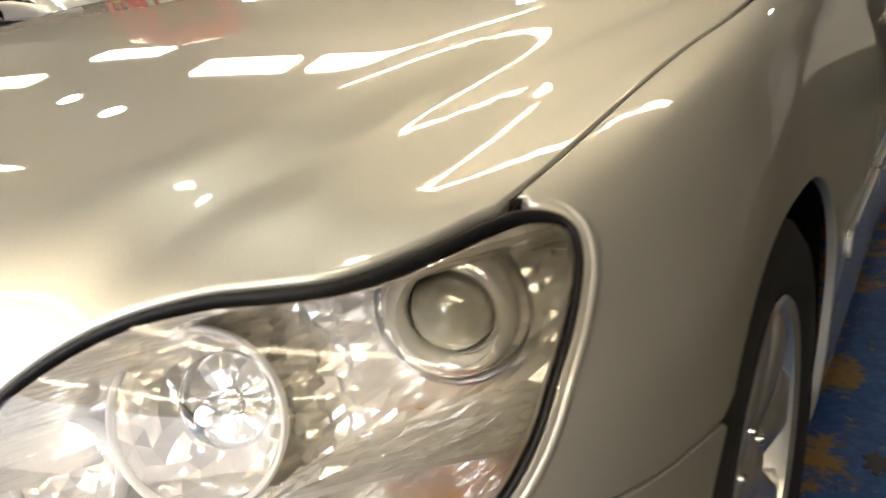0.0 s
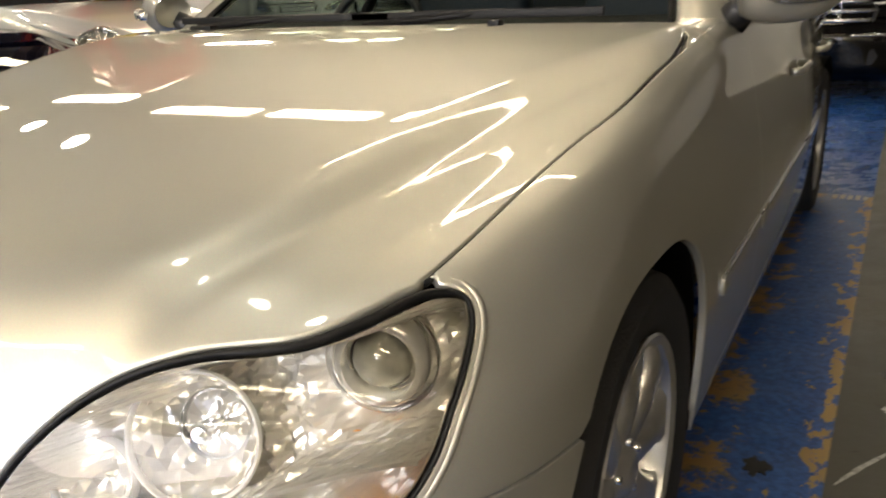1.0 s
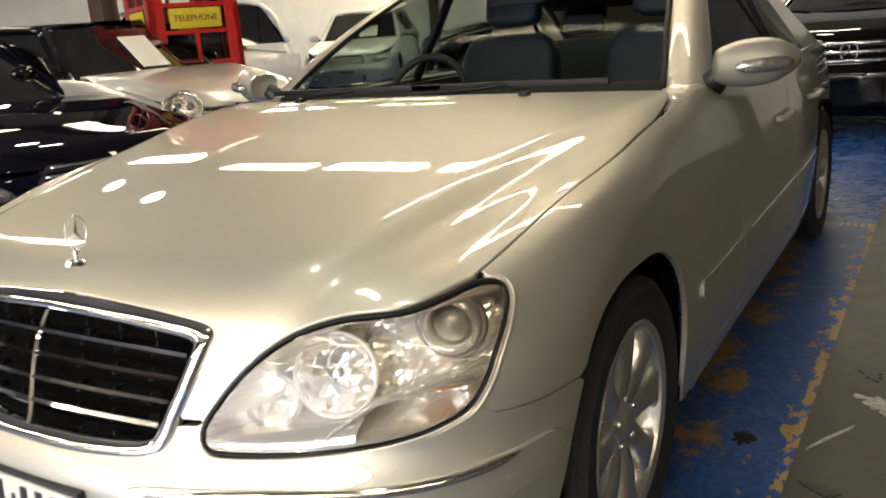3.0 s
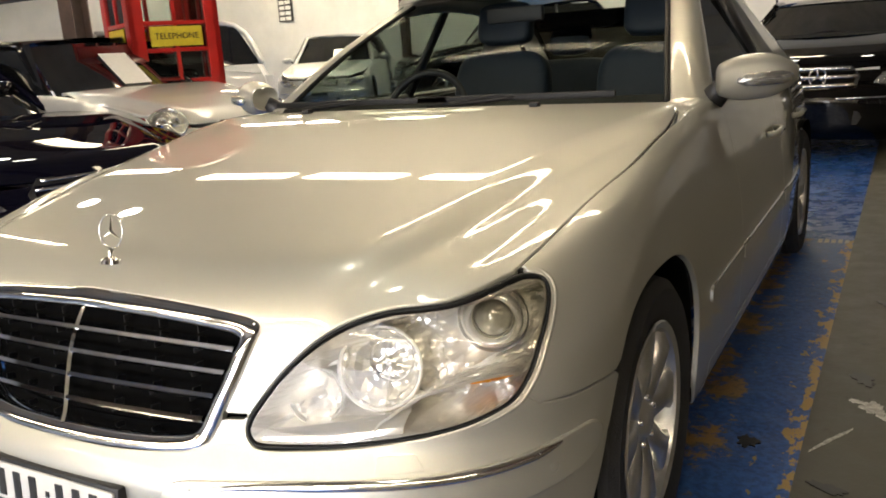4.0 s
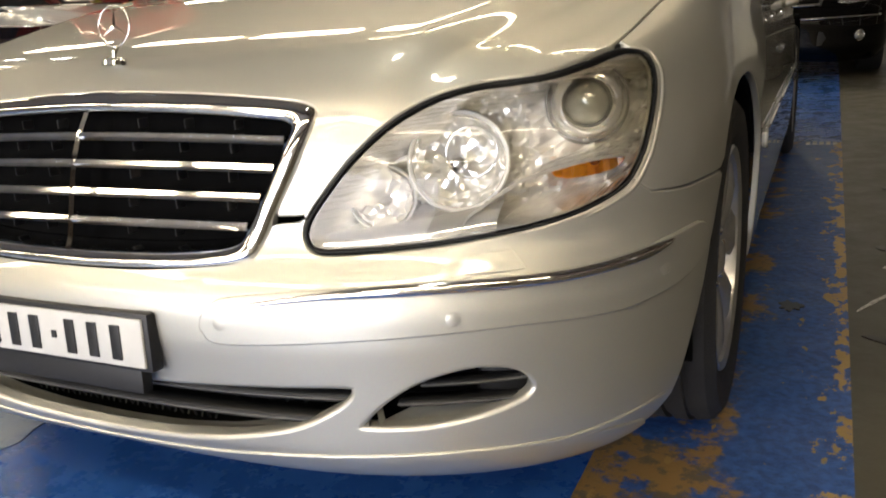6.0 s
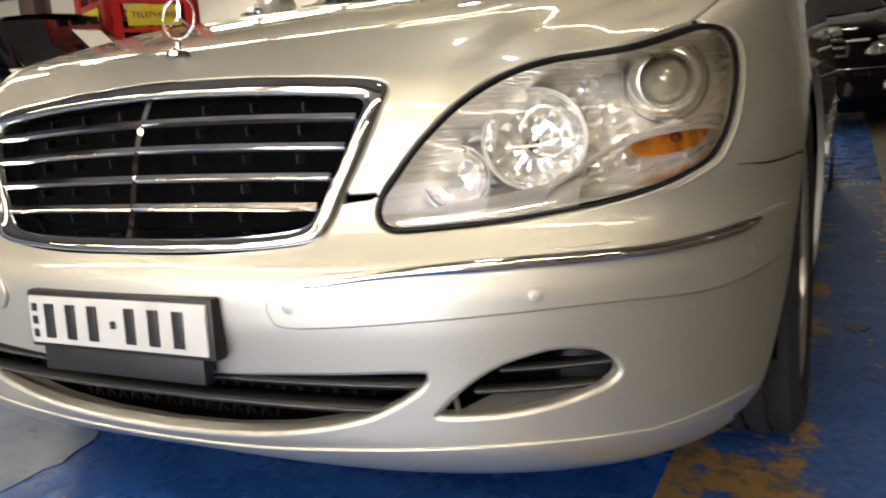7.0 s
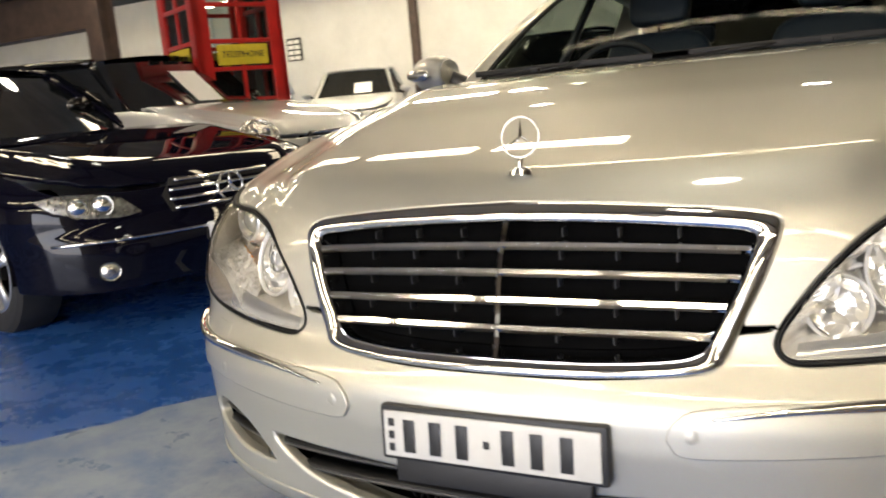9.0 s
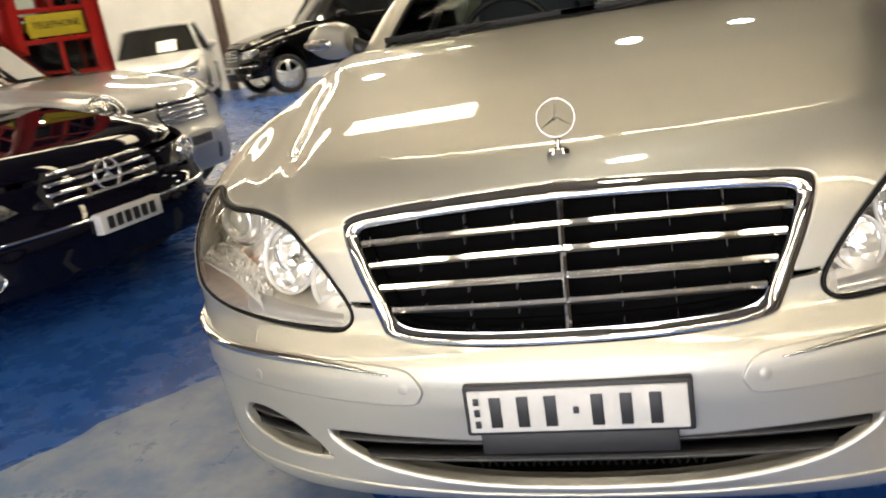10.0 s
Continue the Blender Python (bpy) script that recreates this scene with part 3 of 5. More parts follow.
# ---- silver saloon ----
car = thing("silver_saloon", "silver metallic saloon car with chrome grille and xenon headlamps", "car")
HL = curve([(.328, .592), (.322, .569), (.327, .553), (.342, .5475), (.385, .549), (.438, .553), (.489, .560), (.538, .569), (.580, .583), (.613, .602),
            (.632, .619), (.650, .650), (.669, .692), (.692, .733), (.708, .763), (.711, .783), (.692, .791), (.668, .7885), (.635, .780), (.587, .768),
            (.553, .764), (.515, .760), (.478, .750), (.445, .733), (.410, .706), (.375, .667), (.345, .622)], 6, True)
HLO = grow(HL, .0072)
SEAM = curve([(.655, .590), (.70, .585), (.75, .585), (.788, .5845)], 5)
arch = [(.85 - (.355 if math.cos(a) > 0 else .335) * np.sign(math.cos(a)) * abs(math.cos(a)) ** .72, .37 + .34 * math.sin(a) ** .72) for a in np.linspace(0, math.pi, 40)]
ARCH = [(flank(y), z) for y, z in arch]

# front bumper
top_edge = np.concatenate([curve([(0, .521), (.11, .521), (.2, .527), (.245, .534), (.266, .552), (.276, .574), (.288, .583), (.318, .586)], 4), HLO[1:61], SEAM])
front_arch = [(flank(y, x), z) for y, x, z in curve([(.536, .934, .578), (.503, .926, .50), (.475, .917, .42), (.447, .906, .35), (.422, .892, .285), (.402, .878, .243)], 4)]
bottom = curve([(.675, .218), (.63, .203), (.5, .19), (.3, .187), (0, .185)], 4)
inlet = curve([(0, .225), (.1, .231), (.19, .247), (.28, .275), (.323, .302), (.351, .331), (.357, .352), (.345, .362), (.233, .356), (.14, .350), (0, .346)], 5)
FOG = curve([(.358, .288), (.366, .313), (.39, .345), (.42, .371), (.461, .387), (.496, .383), (.516, .368), (.525, .347), (.522, .329), (.505, .314), (.464, .297), (.416, .287)], 5, True)
outline = [*map(tuple, top_edge), *front_arch, *map(tuple, bottom), *map(tuple, inlet)]
CUT = .44


def cut_at(poly, value, keep):
    """The part of an outline with s on one side of value."""
    out = []
    for j, c in enumerate(poly):
        d = poly[j - 1]
        ci, di = (c[0] - value) * keep >= 0, (d[0] - value) * keep >= 0
        if ci != di:
            t = (value - d[0]) / (c[0] - d[0])
            out.append((value, d[1] + t * (c[1] - d[1])))
        if ci:
            out.append(tuple(c))
    return out


pieces = []
for keep in (1, -1):
    part_, fog_ = cut_at(outline, CUT, keep), cut_at([tuple(q) for q in FOG], CUT, keep)
    # the notch: walk down the cut line, round the opening, and on
    on = [j for j, q in enumerate(part_) if abs(q[0] - CUT) < 1e-9]
    lo_j, hi_j = sorted(on, key=lambda j: part_[j][1])
    fo = sorted([j for j, q in enumerate(fog_) if abs(q[0] - CUT) < 1e-9], key=lambda j: fog_[j][1])
    f_lo, f_hi = fo
    ring = fog_[f_lo:] + fog_[:f_lo]
    k_hi = ring.index(fog_[f_hi])
    arc_ = ring[:k_hi + 1] if k_hi > 1 else [ring[0]] + ring[:0:-1]
    seq = part_[lo_j:] + part_[:lo_j]
    if seq.index(part_[hi_j]) == 1:
        seq = [seq[0]] + seq[:0:-1]
    # seq runs from the low cut point the long way round to the high one
    pieces.append(seq + arc_[::-1])


def bumper_edge(w):
    """Radius of the bumper's rolled edge: wide under the lamps and round the intakes."""
    lamp_ = np.clip((w[1] - .535) / .01, 0, 1) * np.clip((w[0] - .31) / .02, 0, 1) * np.clip((.70 - w[0]) / .05, 0, 1)
    duct_ = np.clip((.41 - w[1]) / .02, 0, 1) * np.clip((w[1] - .215) / .008, 0, 1) * np.clip((.56 - w[0]) / .02, 0, 1)
    return .0022 + .0045 * float(lamp_) + .0062 * float(duct_)


add("front_bumper", panel(pieces, lift_side, PAINT, (.010, .008), both=True, lip=.022, bend=bumper_edge), car)

# chin below the intakes, lapped over the bumper's lower edge
CHIN = [*map(tuple, curve([(0, .211), (.09, .215), (.165, .221), (.26, .234), (.315, .240), (.40, .247), (.465, .249), (.54, .246), (.60, .237), (.655, .222)], 4)), *map(tuple, curve([(.662, .211), (.62, .195), (.5, .178), (.3, .171), (0, .169)], 4))]
add("chin_spoiler", panel(CHIN, lift_side, PAINT, (.010, .008), both=True, proud=.0035, lip=.012, bend=.003), car)

# bonnet: shut line, headlamp edge, round the grille
hood_hl = to_top(lift_side(np.concatenate([HLO[98:], HLO[:1]])))
GR = curve([(0, .325), (.2, .319), (.35, .311), (.402, .304), (.419, .289), (.414, .257), (.397, .206), (.376, .160), (.371, .1445)], 5)
LC = hood_hl[0]
shut = curve([(LC[0] + .0008, LC[1] + .006), (.790, .56), (.796, .62), (.801, .69), (.809, .823), (.820, 1.0), (.832, 1.17), (.840, 1.42), (.840, 1.55), (.822, 1.70), (.775, 1.765), (.66, 1.80), (.4, 1.812), (0, 1.815)], 12)
turned = np.arange(len(shut)) < 12 * 9 + 1
open_by = np.stack([np.where(turned, .0045, 0), 0 * shut[:, 0]], 1)
hood_outline = [*map(tuple, GR), (.395, .1455), (.412, .1475), *map(tuple, hood_hl[:0:-1]), *map(tuple, shut - open_by)]
add("bonnet", panel(hood_outline, lift_top, PAINT, (.014, .012), both=True, bend=lambda w: .0034 + .0028 * float(np.clip((.57 - w[1]) / .06, 0, 1) * np.clip((w[0] - .425) / .03, 0, 1)) + .009 * float(np.clip((w[1] - 1.72) / .05, 0, 1))), car)

# black strip sunk in the shut line, painting in the shade of the gap
shade_p = lift_top(shut[2:12 * 9])
shade_p = shade_p - normals_at(shade_p) * .0085
for m in (False, True):
    add("shut_line_shade", tube([tuple(p * ((-1, 1, 1) if m else (1, 1, 1))) for p in shade_p], .0052, SEAL, 6), car, "black strip standing in for shade in the bonnet gap")

# wings
edge3 = lift_top((shut + open_by)[:12 * 8])
shut_s = np.array([((np.arctan2(x, YC - y) / (np.pi / 2)) if y < YC else 1 + y - YC, z) for x, y, z in edge3])
shut_s = np.concatenate([shut_s, [(1.70, .984), (1.80, .990), (1.952, .990)]])
rear_arch = [q for q in ARCH if not (q[0] < .9 and q[1] < .600)]
wing = [*map(tuple, HLO[61:95]), *map(tuple, shut_s[shut_s[:, 0] > .7012]), (1.952, .60), (1.952, .30), (1.50, .30), (1.50, .24), (1.35, .24), (flank(1.185), .30), *rear_arch[::-1], *map(tuple, (SEAM + (0, .0085))[::-1])]
for m in (False, True):
    add("wing", panel(wing, lift_side, PAINT, (.012, .01), mirror=m, bend=lambda w: .0034 + .0066 * float(np.clip((.798 - w[1]) / .012, 0, 1) * np.clip((.745 - w[0]) / .03, 0, 1) * np.clip((w[1] - .60) / .02, 0, 1))), car)

# raised bead round the lamp opening, dying out under the lamp
bead_q = grow(HL, .0112)[34:96]
bead = lift_side(bead_q)
bead = bead - normals_at(bead) * .0030
thick = [.0050 * min(1, .15 + i / 26, .25 + (61 - i) / 8) for i in range(62)]
for m in (False, True):
    add("lamp_bead", tube([tuple(p * ((-1, 1, 1) if m else (1, 1, 1))) for p in bead], thick, PAINT, 10), car)


def slab(y0, y1, z0, z1):
    s0, s1 = 1 + y0 - YC, 1 + y1 - YC
    return [(s0, z0), (s1, z0), (s1, z1), ((s0 + s1) / 2, z1), (s0, z1)]


rw = 3.86
rarch = [(1 + rw - YC - .335 * math.cos(a), .37 + .34 * math.sin(a)) for a in np.linspace(0, math.pi, 30)]
for m in (False, True):
    add("front_door", panel(slab(1.806, 2.80, .30, .99), lift_side, PAINT, (.03, .02), mirror=m), car)
    add("rear_door", panel(slab(2.806, 3.52, .30, .99), lift_side, PAINT, (.03, .02), mirror=m), car)
    add("rear_wing", panel([(1 + 3.526 - YC, .30), *rarch, (1 + 4.9 - YC, .37), (1 + 4.9 - YC, .985), (1 + 3.526 - YC, .985)], lift_side, PAINT, (.03, .02), mirror=m), car)
    add("sill", panel([(1 + 1.36 - YC, .20), (1 + 3.5 - YC, .20), (1 + 3.5 - YC, .294), (1 + 1.36 - YC, .294)], lift_side, PAINT, (.05, .02), mirror=m), car)
add("rear_deck", panel([(0, 4.3), (.78, 4.3), (.73, 4.95), (0, 4.95)], lift_top, PAINT, (.05, .05), both=True), car)
add("tail_panel", box(-.77, .77, 4.86, 4.90, .25, .97, PAINT, .015), car)


def ring_of(outer, inner, proud, mat, mirror, depth=.008):
    """A flat band on the skin between two outlines of equal length."""
    n = len(outer)
    A, B = lift_side(outer), lift_side(inner)
    NA, NB = normals_at(A), normals_at(B)
    rows = [A - NA * depth, A + NA * proud, (A + B) / 2 + NA * (proud + .0025), B + NB * proud, B - NB * depth]
    V = np.concatenate(rows)
    F = []
    for r in range(4):
        for i in range(n):
            j = (i + 1) % n
            F.append((r * n + i, r * n + j, (r + 1) * n + j, (r + 1) * n + i))
    if mirror:
        V = V * (-1, 1, 1)
        F = [f[::-1] for f in F]
    return mesh("ring", V, F, mat)


# headlamps
for m in (False, True):
    sx = -1 if m else 1
    lamp = add("headlamp", ring_of(grow(HL, .0024), grow(HL, -.0024), -.001, SEAL, m), car, "clear-lens xenon headlamp with black rubber gasket")
    add("lens", panel(grow(HL, -.0042), lift_side, GLASS, (.012, .01), proud=-.001, lip=0, mirror=m), lamp)
    # bright faceted tray behind the lens
    rng = np.random.default_rng(5)
    rim = grow(HL, -.0046)
    q, F = fill(rim, .0065, .0065)
    P = lift_side(q)
    N = normals_at(P)
    fine = np.concatenate([rim + (np.roll(rim, -1, 0) - rim) * k_ / 10 for k_ in range(10)])
    edge = np.min(np.linalg.norm((q[:, None] - fine[None]) * (1.35, 1), axis=2), 1)
    inboard = np.clip((.60 - P[:, 0]) / .08, 0, 1)
    edge = np.where(edge < .0012, 0, edge)
    wall_ = np.clip(edge / .024, 0, 1)
    swell = .0022 * np.sin(np.hypot(P[:, 0] - .79, P[:, 2] - .72) * 200) + .0036 * np.sin(P[:, 0] * 110 + P[:, 2] * 60) * np.sin(P[:, 2] * 120 - P[:, 0] * 50)
    flute = .0065 * np.sin(P[:, 0] * 260) + .0035 * np.sin(P[:, 2] * 330 + P[:, 0] * 90) + rng.normal(0, .0026, len(P))
    deep = wall_ * wall_ * (3 - 2 * wall_) * .140 + (1 - inboard) * wall_ * (swell + rng.normal(0, .0024, len(P))) + inboard * np.clip(edge / .03, 0, 1) * flute
    # sockets round the two large lamps
    for cx, cz, rr, more in ((.572, .649, .086, .035), (.735, .718, .074, .060)):
        deep += np.maximum(wall_, np.clip(edge / .012, 0, .75)) * more * np.exp(-(np.hypot(P[:, 0] - cx, P[:, 2] - cz) / rr) ** 6)
    V = P + np.outer(deep, (0.15, 1, 0)) - N * .004
    if m:
        V = V * (-1, 1, 1)
        F = [f[::-1] for f in F]
    add("reflector", mesh("tray", V, F, TRAY, smooth=False), lamp, "bright faceted reflector tray, fluted inboard")
    way = Vector((.36, -1, .03)).normalized()
    turn = Vector((0, -1, 0)).rotation_difference(way).to_matrix().to_4x4()

    def place(me, at, spin=None):
        me.transform(Matrix.Translation(at) @ (turn if spin is None else spin))
        if m:
            me.transform(Matrix.Diagonal((-1, 1, 1, 1)))
            me.flip_normals()
        return me

    def on_lens(sz, inset):
        P_ = lift_side(np.array(sz, float))
        return P_ - normals_at(P_) * np.atleast_1d(inset)[:, None]

    c = (.755, .383, .716)
    add("projector_ring", place(lathe([(.056, .05), (.0555, .02), (.054, .004), (.051, -.004), (.046, -.008), (.041, -.009), (.037, -.003), (.0355, .004), (.035, .02)], REFLECTOR, 48, "y", 60), c), lamp)
    add("projector_lens", place(lathe([(.0001, -.014), (.010, -.013), (.018, -.0095), (.026, -.0035), (.031, .0035), (.0345, .012)], PROJECTOR, 48, "y"), c), lamp)
    add("outer_ring", place(lathe([(.0635, .022), (.065, .014), (.0635, .009), (.0615, .011), (.0605, .022)], CHROME, 48, "y", 60), c), lamp)
    c2 = (.590, .262, .649)
    turn = Vector((0, -1, 0)).rotation_difference(Vector((.42, -1, .32)).normalized()).to_matrix().to_4x4()
    add("beam_ring", place(lathe([(.0725, .010), (.0755, .003), (.0765, -.003), (.0745, -.006), (.0715, -.005), (.070, .0)], TRIM, 64, "y", 60), c2), lamp)

    def facets(profile, n, jitter):
        """A bowl of flat mirror facets, each row turned half a step."""
        V, F = [], []
        for i, (r_, a_) in enumerate(profile):
            for k in range(n):
                t_ = 2 * math.pi * (k + .5 * (i % 2)) / n
                j_ = rng.normal(0, jitter) if 0 < i < len(profile) - 1 else 0
                V.append(((r_ + j_) * math.cos(t_), a_ + 1.5 * j_, (r_ + j_) * math.sin(t_)))
        for i in range(len(profile) - 1):
            for k in range(n):
                A_, B_, C_, D2 = i * n + k, i * n + (k + 1) % n, (i + 1) * n + k, (i + 1) * n + (k + 1) % n
                F += [(A_, B_, C_), (B_, D2, C_)] if i % 2 == 0 else [(A_, D2, C_), (A_, B_, D2)]
        return mesh("facets", V, F, REFLECTOR, smooth=False)

    add("beam_bowl", place(facets([(.071, .002), (.068, .016), (.063, .030), (.056, .043), (.044, .053), (.030, .060), (.014, .064)], 22, .0013), c2), lamp)
    add("beam_collar", place(lathe([(.040, .006), (.041, .0), (.039, -.003), (.037, .0), (.036, .010)], CHROME, 40, "y", 60), (c2[0] + .012, c2[1] + .022, c2[2] + .010)), lamp)
    add("bulb_shield", place(lathe([(.0001, .012), (.008, .013), (.013, .020), (.013, .066)], CHROME, 24, "y"), c2), lamp)
    c3 = (.488, .205, .603)
    add("inner_ring", place(lathe([(.050, .012), (.051, .0), (.048, -.005), (.0465, .0), (.0455, .012)], TRIM, 40, "y", 60), c3), lamp)
    add("inner_bowl", place(facets([(.044, .004), (.040, .016), (.033, .027), (.023, .036), (.010, .041)], 16, .0012), c3), lamp)
    for line in (((.438, .200, .642), (.477, .225, .650), (.516, .248, .657)), ((.640, .368, .651), (.662, .388, .657), (.692, .400, .666), (.710, .404, .673))):
        add("ridge", place(tube([tuple(p) for p in curve(line, 5)], .0058, TRIM, 8, flat=.7), (0, 0, 0), Matrix.Identity(4)), lamp)
    sill_sz = np.stack([np.linspace(.338, .505, 16), np.interp(np.linspace(.338, .505, 16), [.338, .385, .438, .505], [.5545, .5555, .5585, .5665])], 1)
    s0_ = on_lens(sill_sz, .010)
    rise = np.linspace(.017, .036, 16)[:, None]
    rows_ = [s0_ + (0, 0, -.003), s0_] + [s0_ + rise * (.06 * k_, .95 * k_ ** 2.0, k_ ** .8) for k_ in (.25, .5, .75, 1.0)]
    V = np.concatenate(rows_)
    F = [(r * 16 + i, r * 16 + i + 1, (r + 1) * 16 + i + 1, (r + 1) * 16 + i) for r in range(5) for i in range(15)]
    add("lower_sill", place(mesh("sill", V, F, REFLECTOR), (0, 0, 0), Matrix.Identity(4)), lamp, "bright chrome sill along the lens foot")
    # shelf over the indicator chamber, and an amber patch painting the bulb's reflection in it
    rim_sz = curve([(.473, .572), (.480, .589), (.497, .607), (.517, .625), (.540, .640), (.584, .653), (.621, .656), (.640, .652)], 6)
    front_, back_ = on_lens(rim_sz, .007), on_lens(rim_sz, .007) + (.016, .115, .008)
    n_ = len(front_)
    steps = [front_ + (back_ - front_) * k_ + rng.normal(0, .0016 * min(1, 6 * k_), front_.shape) for k_ in np.linspace(0, 1, 13)]
    V = np.concatenate([front_ - (0, 0, .005)] + steps)
    F = [(r * n_ + i, r * n_ + i + 1, (r + 1) * n_ + i + 1, (r + 1) * n_ + i) for r in range(13) for i in range(n_ - 1)]
    add("divider", place(mesh("shelf", V, F, TRAY, smooth=False), (0, 0, 0), Matrix.Identity(4)), lamp)
    aq, aF = fill(curve([(.556, .609), (.551, .627), (.565, .642), (.596, .650), (.622, .650), (.628, .634), (.617, .617), (.590, .609)], 4, True), .008, .008)
    aP = lift_side(aq)
    aV = aP + np.array((-.022, .104, .003)) + np.array((0, 1, 0)) * .004 * np.sin(aq[:, :1] * 420)
    if m:
        aV, aF = aV * (-1, 1, 1), [f[::-1] for f in aF]
    add("indicator", mesh("amber", aV, aF, AMBER, smooth=False), lamp, "amber patch painted as the indicator bulb reflection")
    spot = on_lens([(.594, .634)], 0)[0] + np.array((-.018, .086, .003))
    add("indicator_bulb", place(lathe([(.0001, -.006), (.005, -.004), (.008, .0), (.008, .010)], COPPER, 20, "y"), tuple(spot)), lamp)

# grille
grille = add("grille", None, car)


GO = np.concatenate([curve([(0, .322), (.2, .316), (.35, .308), (.400, .301), (.415, .288), (.411, .257), (.394, .206), (.371, .153), (.350, .104), (.330, .083), (.264, .073), (.143, .0675), (0, .066)], 6)])
GI = np.concatenate([curve([(0, .285), (.2, .281), (.34, .275), (.372, .271), (.380, .262), (.374, .240), (.360, .200), (.338, .153), (.320, .117), (.300, .101), (.245, .093), (.14, .088), (0, .087)], 6)])


def band(outer, inner, proud, mat, depth=.02):
    outer = np.concatenate([outer, (outer * (-1, 1))[-2:0:-1]])
    inner = np.concatenate([inner, (inner * (-1, 1))[-2:0:-1]])
    n = len(outer)
    f = lambda w: lift_top(outer * (1 - w) + inner * w)
    A, B, C, D, E_ = f(0), f(.12), f(.5), f(.85), f(1)
    rows = [A + (0, .012, 0), A - (0, proud * .4, 0), B - (0, proud, 0), C - (0, proud * 1.25, 0), D - (0, proud * .7, 0), E_ + (0, .004, 0), E_ + (0, depth, 0)]
    V = np.concatenate(rows)
    F = [(r * n + i, r * n + (i + 1) % n, (r + 1) * n + (i + 1) % n, (r + 1) * n + i) for r in range(len(rows) - 1) for i in range(n)]
    return mesh("band", V, F, mat)


add("grille_frame", band(GO, GI, .010, CHROME, .05), grille, "chrome grille surround")
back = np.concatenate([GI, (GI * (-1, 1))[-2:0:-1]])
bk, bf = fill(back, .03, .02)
# near-black sheet paints in the darkness behind the bars
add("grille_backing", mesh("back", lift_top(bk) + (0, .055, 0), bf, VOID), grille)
for pz in (.126, .166, .207, .247):
    half = np.interp(pz, [.088, .117, .153, .200, .240, .262], [.27, .320, .338, .360, .374, .379])
    xs = np.linspace(-half, half, 41)
    P = lift_top(np.stack([xs, 0 * xs + pz], 1))
    n = len(xs)
    sec = [(-.002, -.0062), (-.006, 0), (-.002, .0062), (.03, .004), (.03, -.004)]
    V = np.concatenate([P + (0, a, b) for a, b in sec])
    F = [(r * n + i, r * n + i + 1, ((r + 1) % 5) * n + i + 1, ((r + 1) % 5) * n + i) for r in range(5) for i in range(n - 1)]
    bar = mesh("bar", V, [f[::-1] for f in F], CHROME)
    bar.set_sharp_from_angle(angle=radians(40))
    add("bar", bar, grille)
for pz in (.107, .146, .187, .227, .262):
    half = np.interp(pz, [.088, .117, .153, .200, .240, .262], [.27, .320, .338, .360, .374, .379]) - .04
    for xx in np.arange(-.27, .28, .09):
        if abs(xx) < half and abs(xx) > .02:
            P = lift_top(np.array([(xx, pz)]))[0] + (0, .028, 0)
            add("stay", box(P[0] - .0008, P[0] + .0008, P[1], P[1] + .02, P[2] - .007, P[2] + .007, BLACK), grille)
ps = np.linspace(.086, .286, 14)
P = lift_top(np.stack([0 * ps, ps], 1))
V = np.concatenate([P + (-.005, -.002, 0), P + (0, -.007, 0), P + (.005, -.002, 0), P + (.004, .03, 0), P + (-.004, .03, 0)])
n = len(ps)
F = [(r * n + i, r * n + i + 1, ((r + 1) % 5) * n + i + 1, ((r + 1) % 5) * n + i) for r in range(5) for i in range(n - 1)]
cb = mesh("centre_bar", V, F, CHROME)
cb.set_sharp_from_angle(angle=radians(40))
add("centre_bar", cb, grille)

# number plate, in its holder; its characters as plain bars
def tilted(me):
    me.transform(Matrix.Translation((0, -.004, .42)) @ Matrix.Rotation(radians(-4), 4, "X") @ Matrix.Translation((0, 0, -.42)))
    return me


holder = add("plate_holder", tilted(joined([box(-.193, .193, -.006, .020, .375, .468, BLACK, .006), box(-.17, .165, -.002, .020, .337, .377, BLACK, .004)], BLACK)), car, "black plastic number plate holder")
plate = add("number_plate", tilted(box(-.184, .184, -.011, -.005, .383, .460, PLATE, .003)), holder, "white number plate with black character bars")
x = -.146
for w in (.020, .020, .020, .010, .020, .020, .020):
    tall = w > .015
    add("character_bar", tilted(box(x, x + w, -.0135, -.0105, .393 if tall else .415, .448 if tall else .427, INK, .001)), plate)
    x += w + (.0275 if tall else .0205)
for i in range(3):
    add("character_bar", tilted(box(-.174, -.164, -.0135, -.0105, .393 + .021 * i, .406 + .021 * i, INK, .001)), plate)

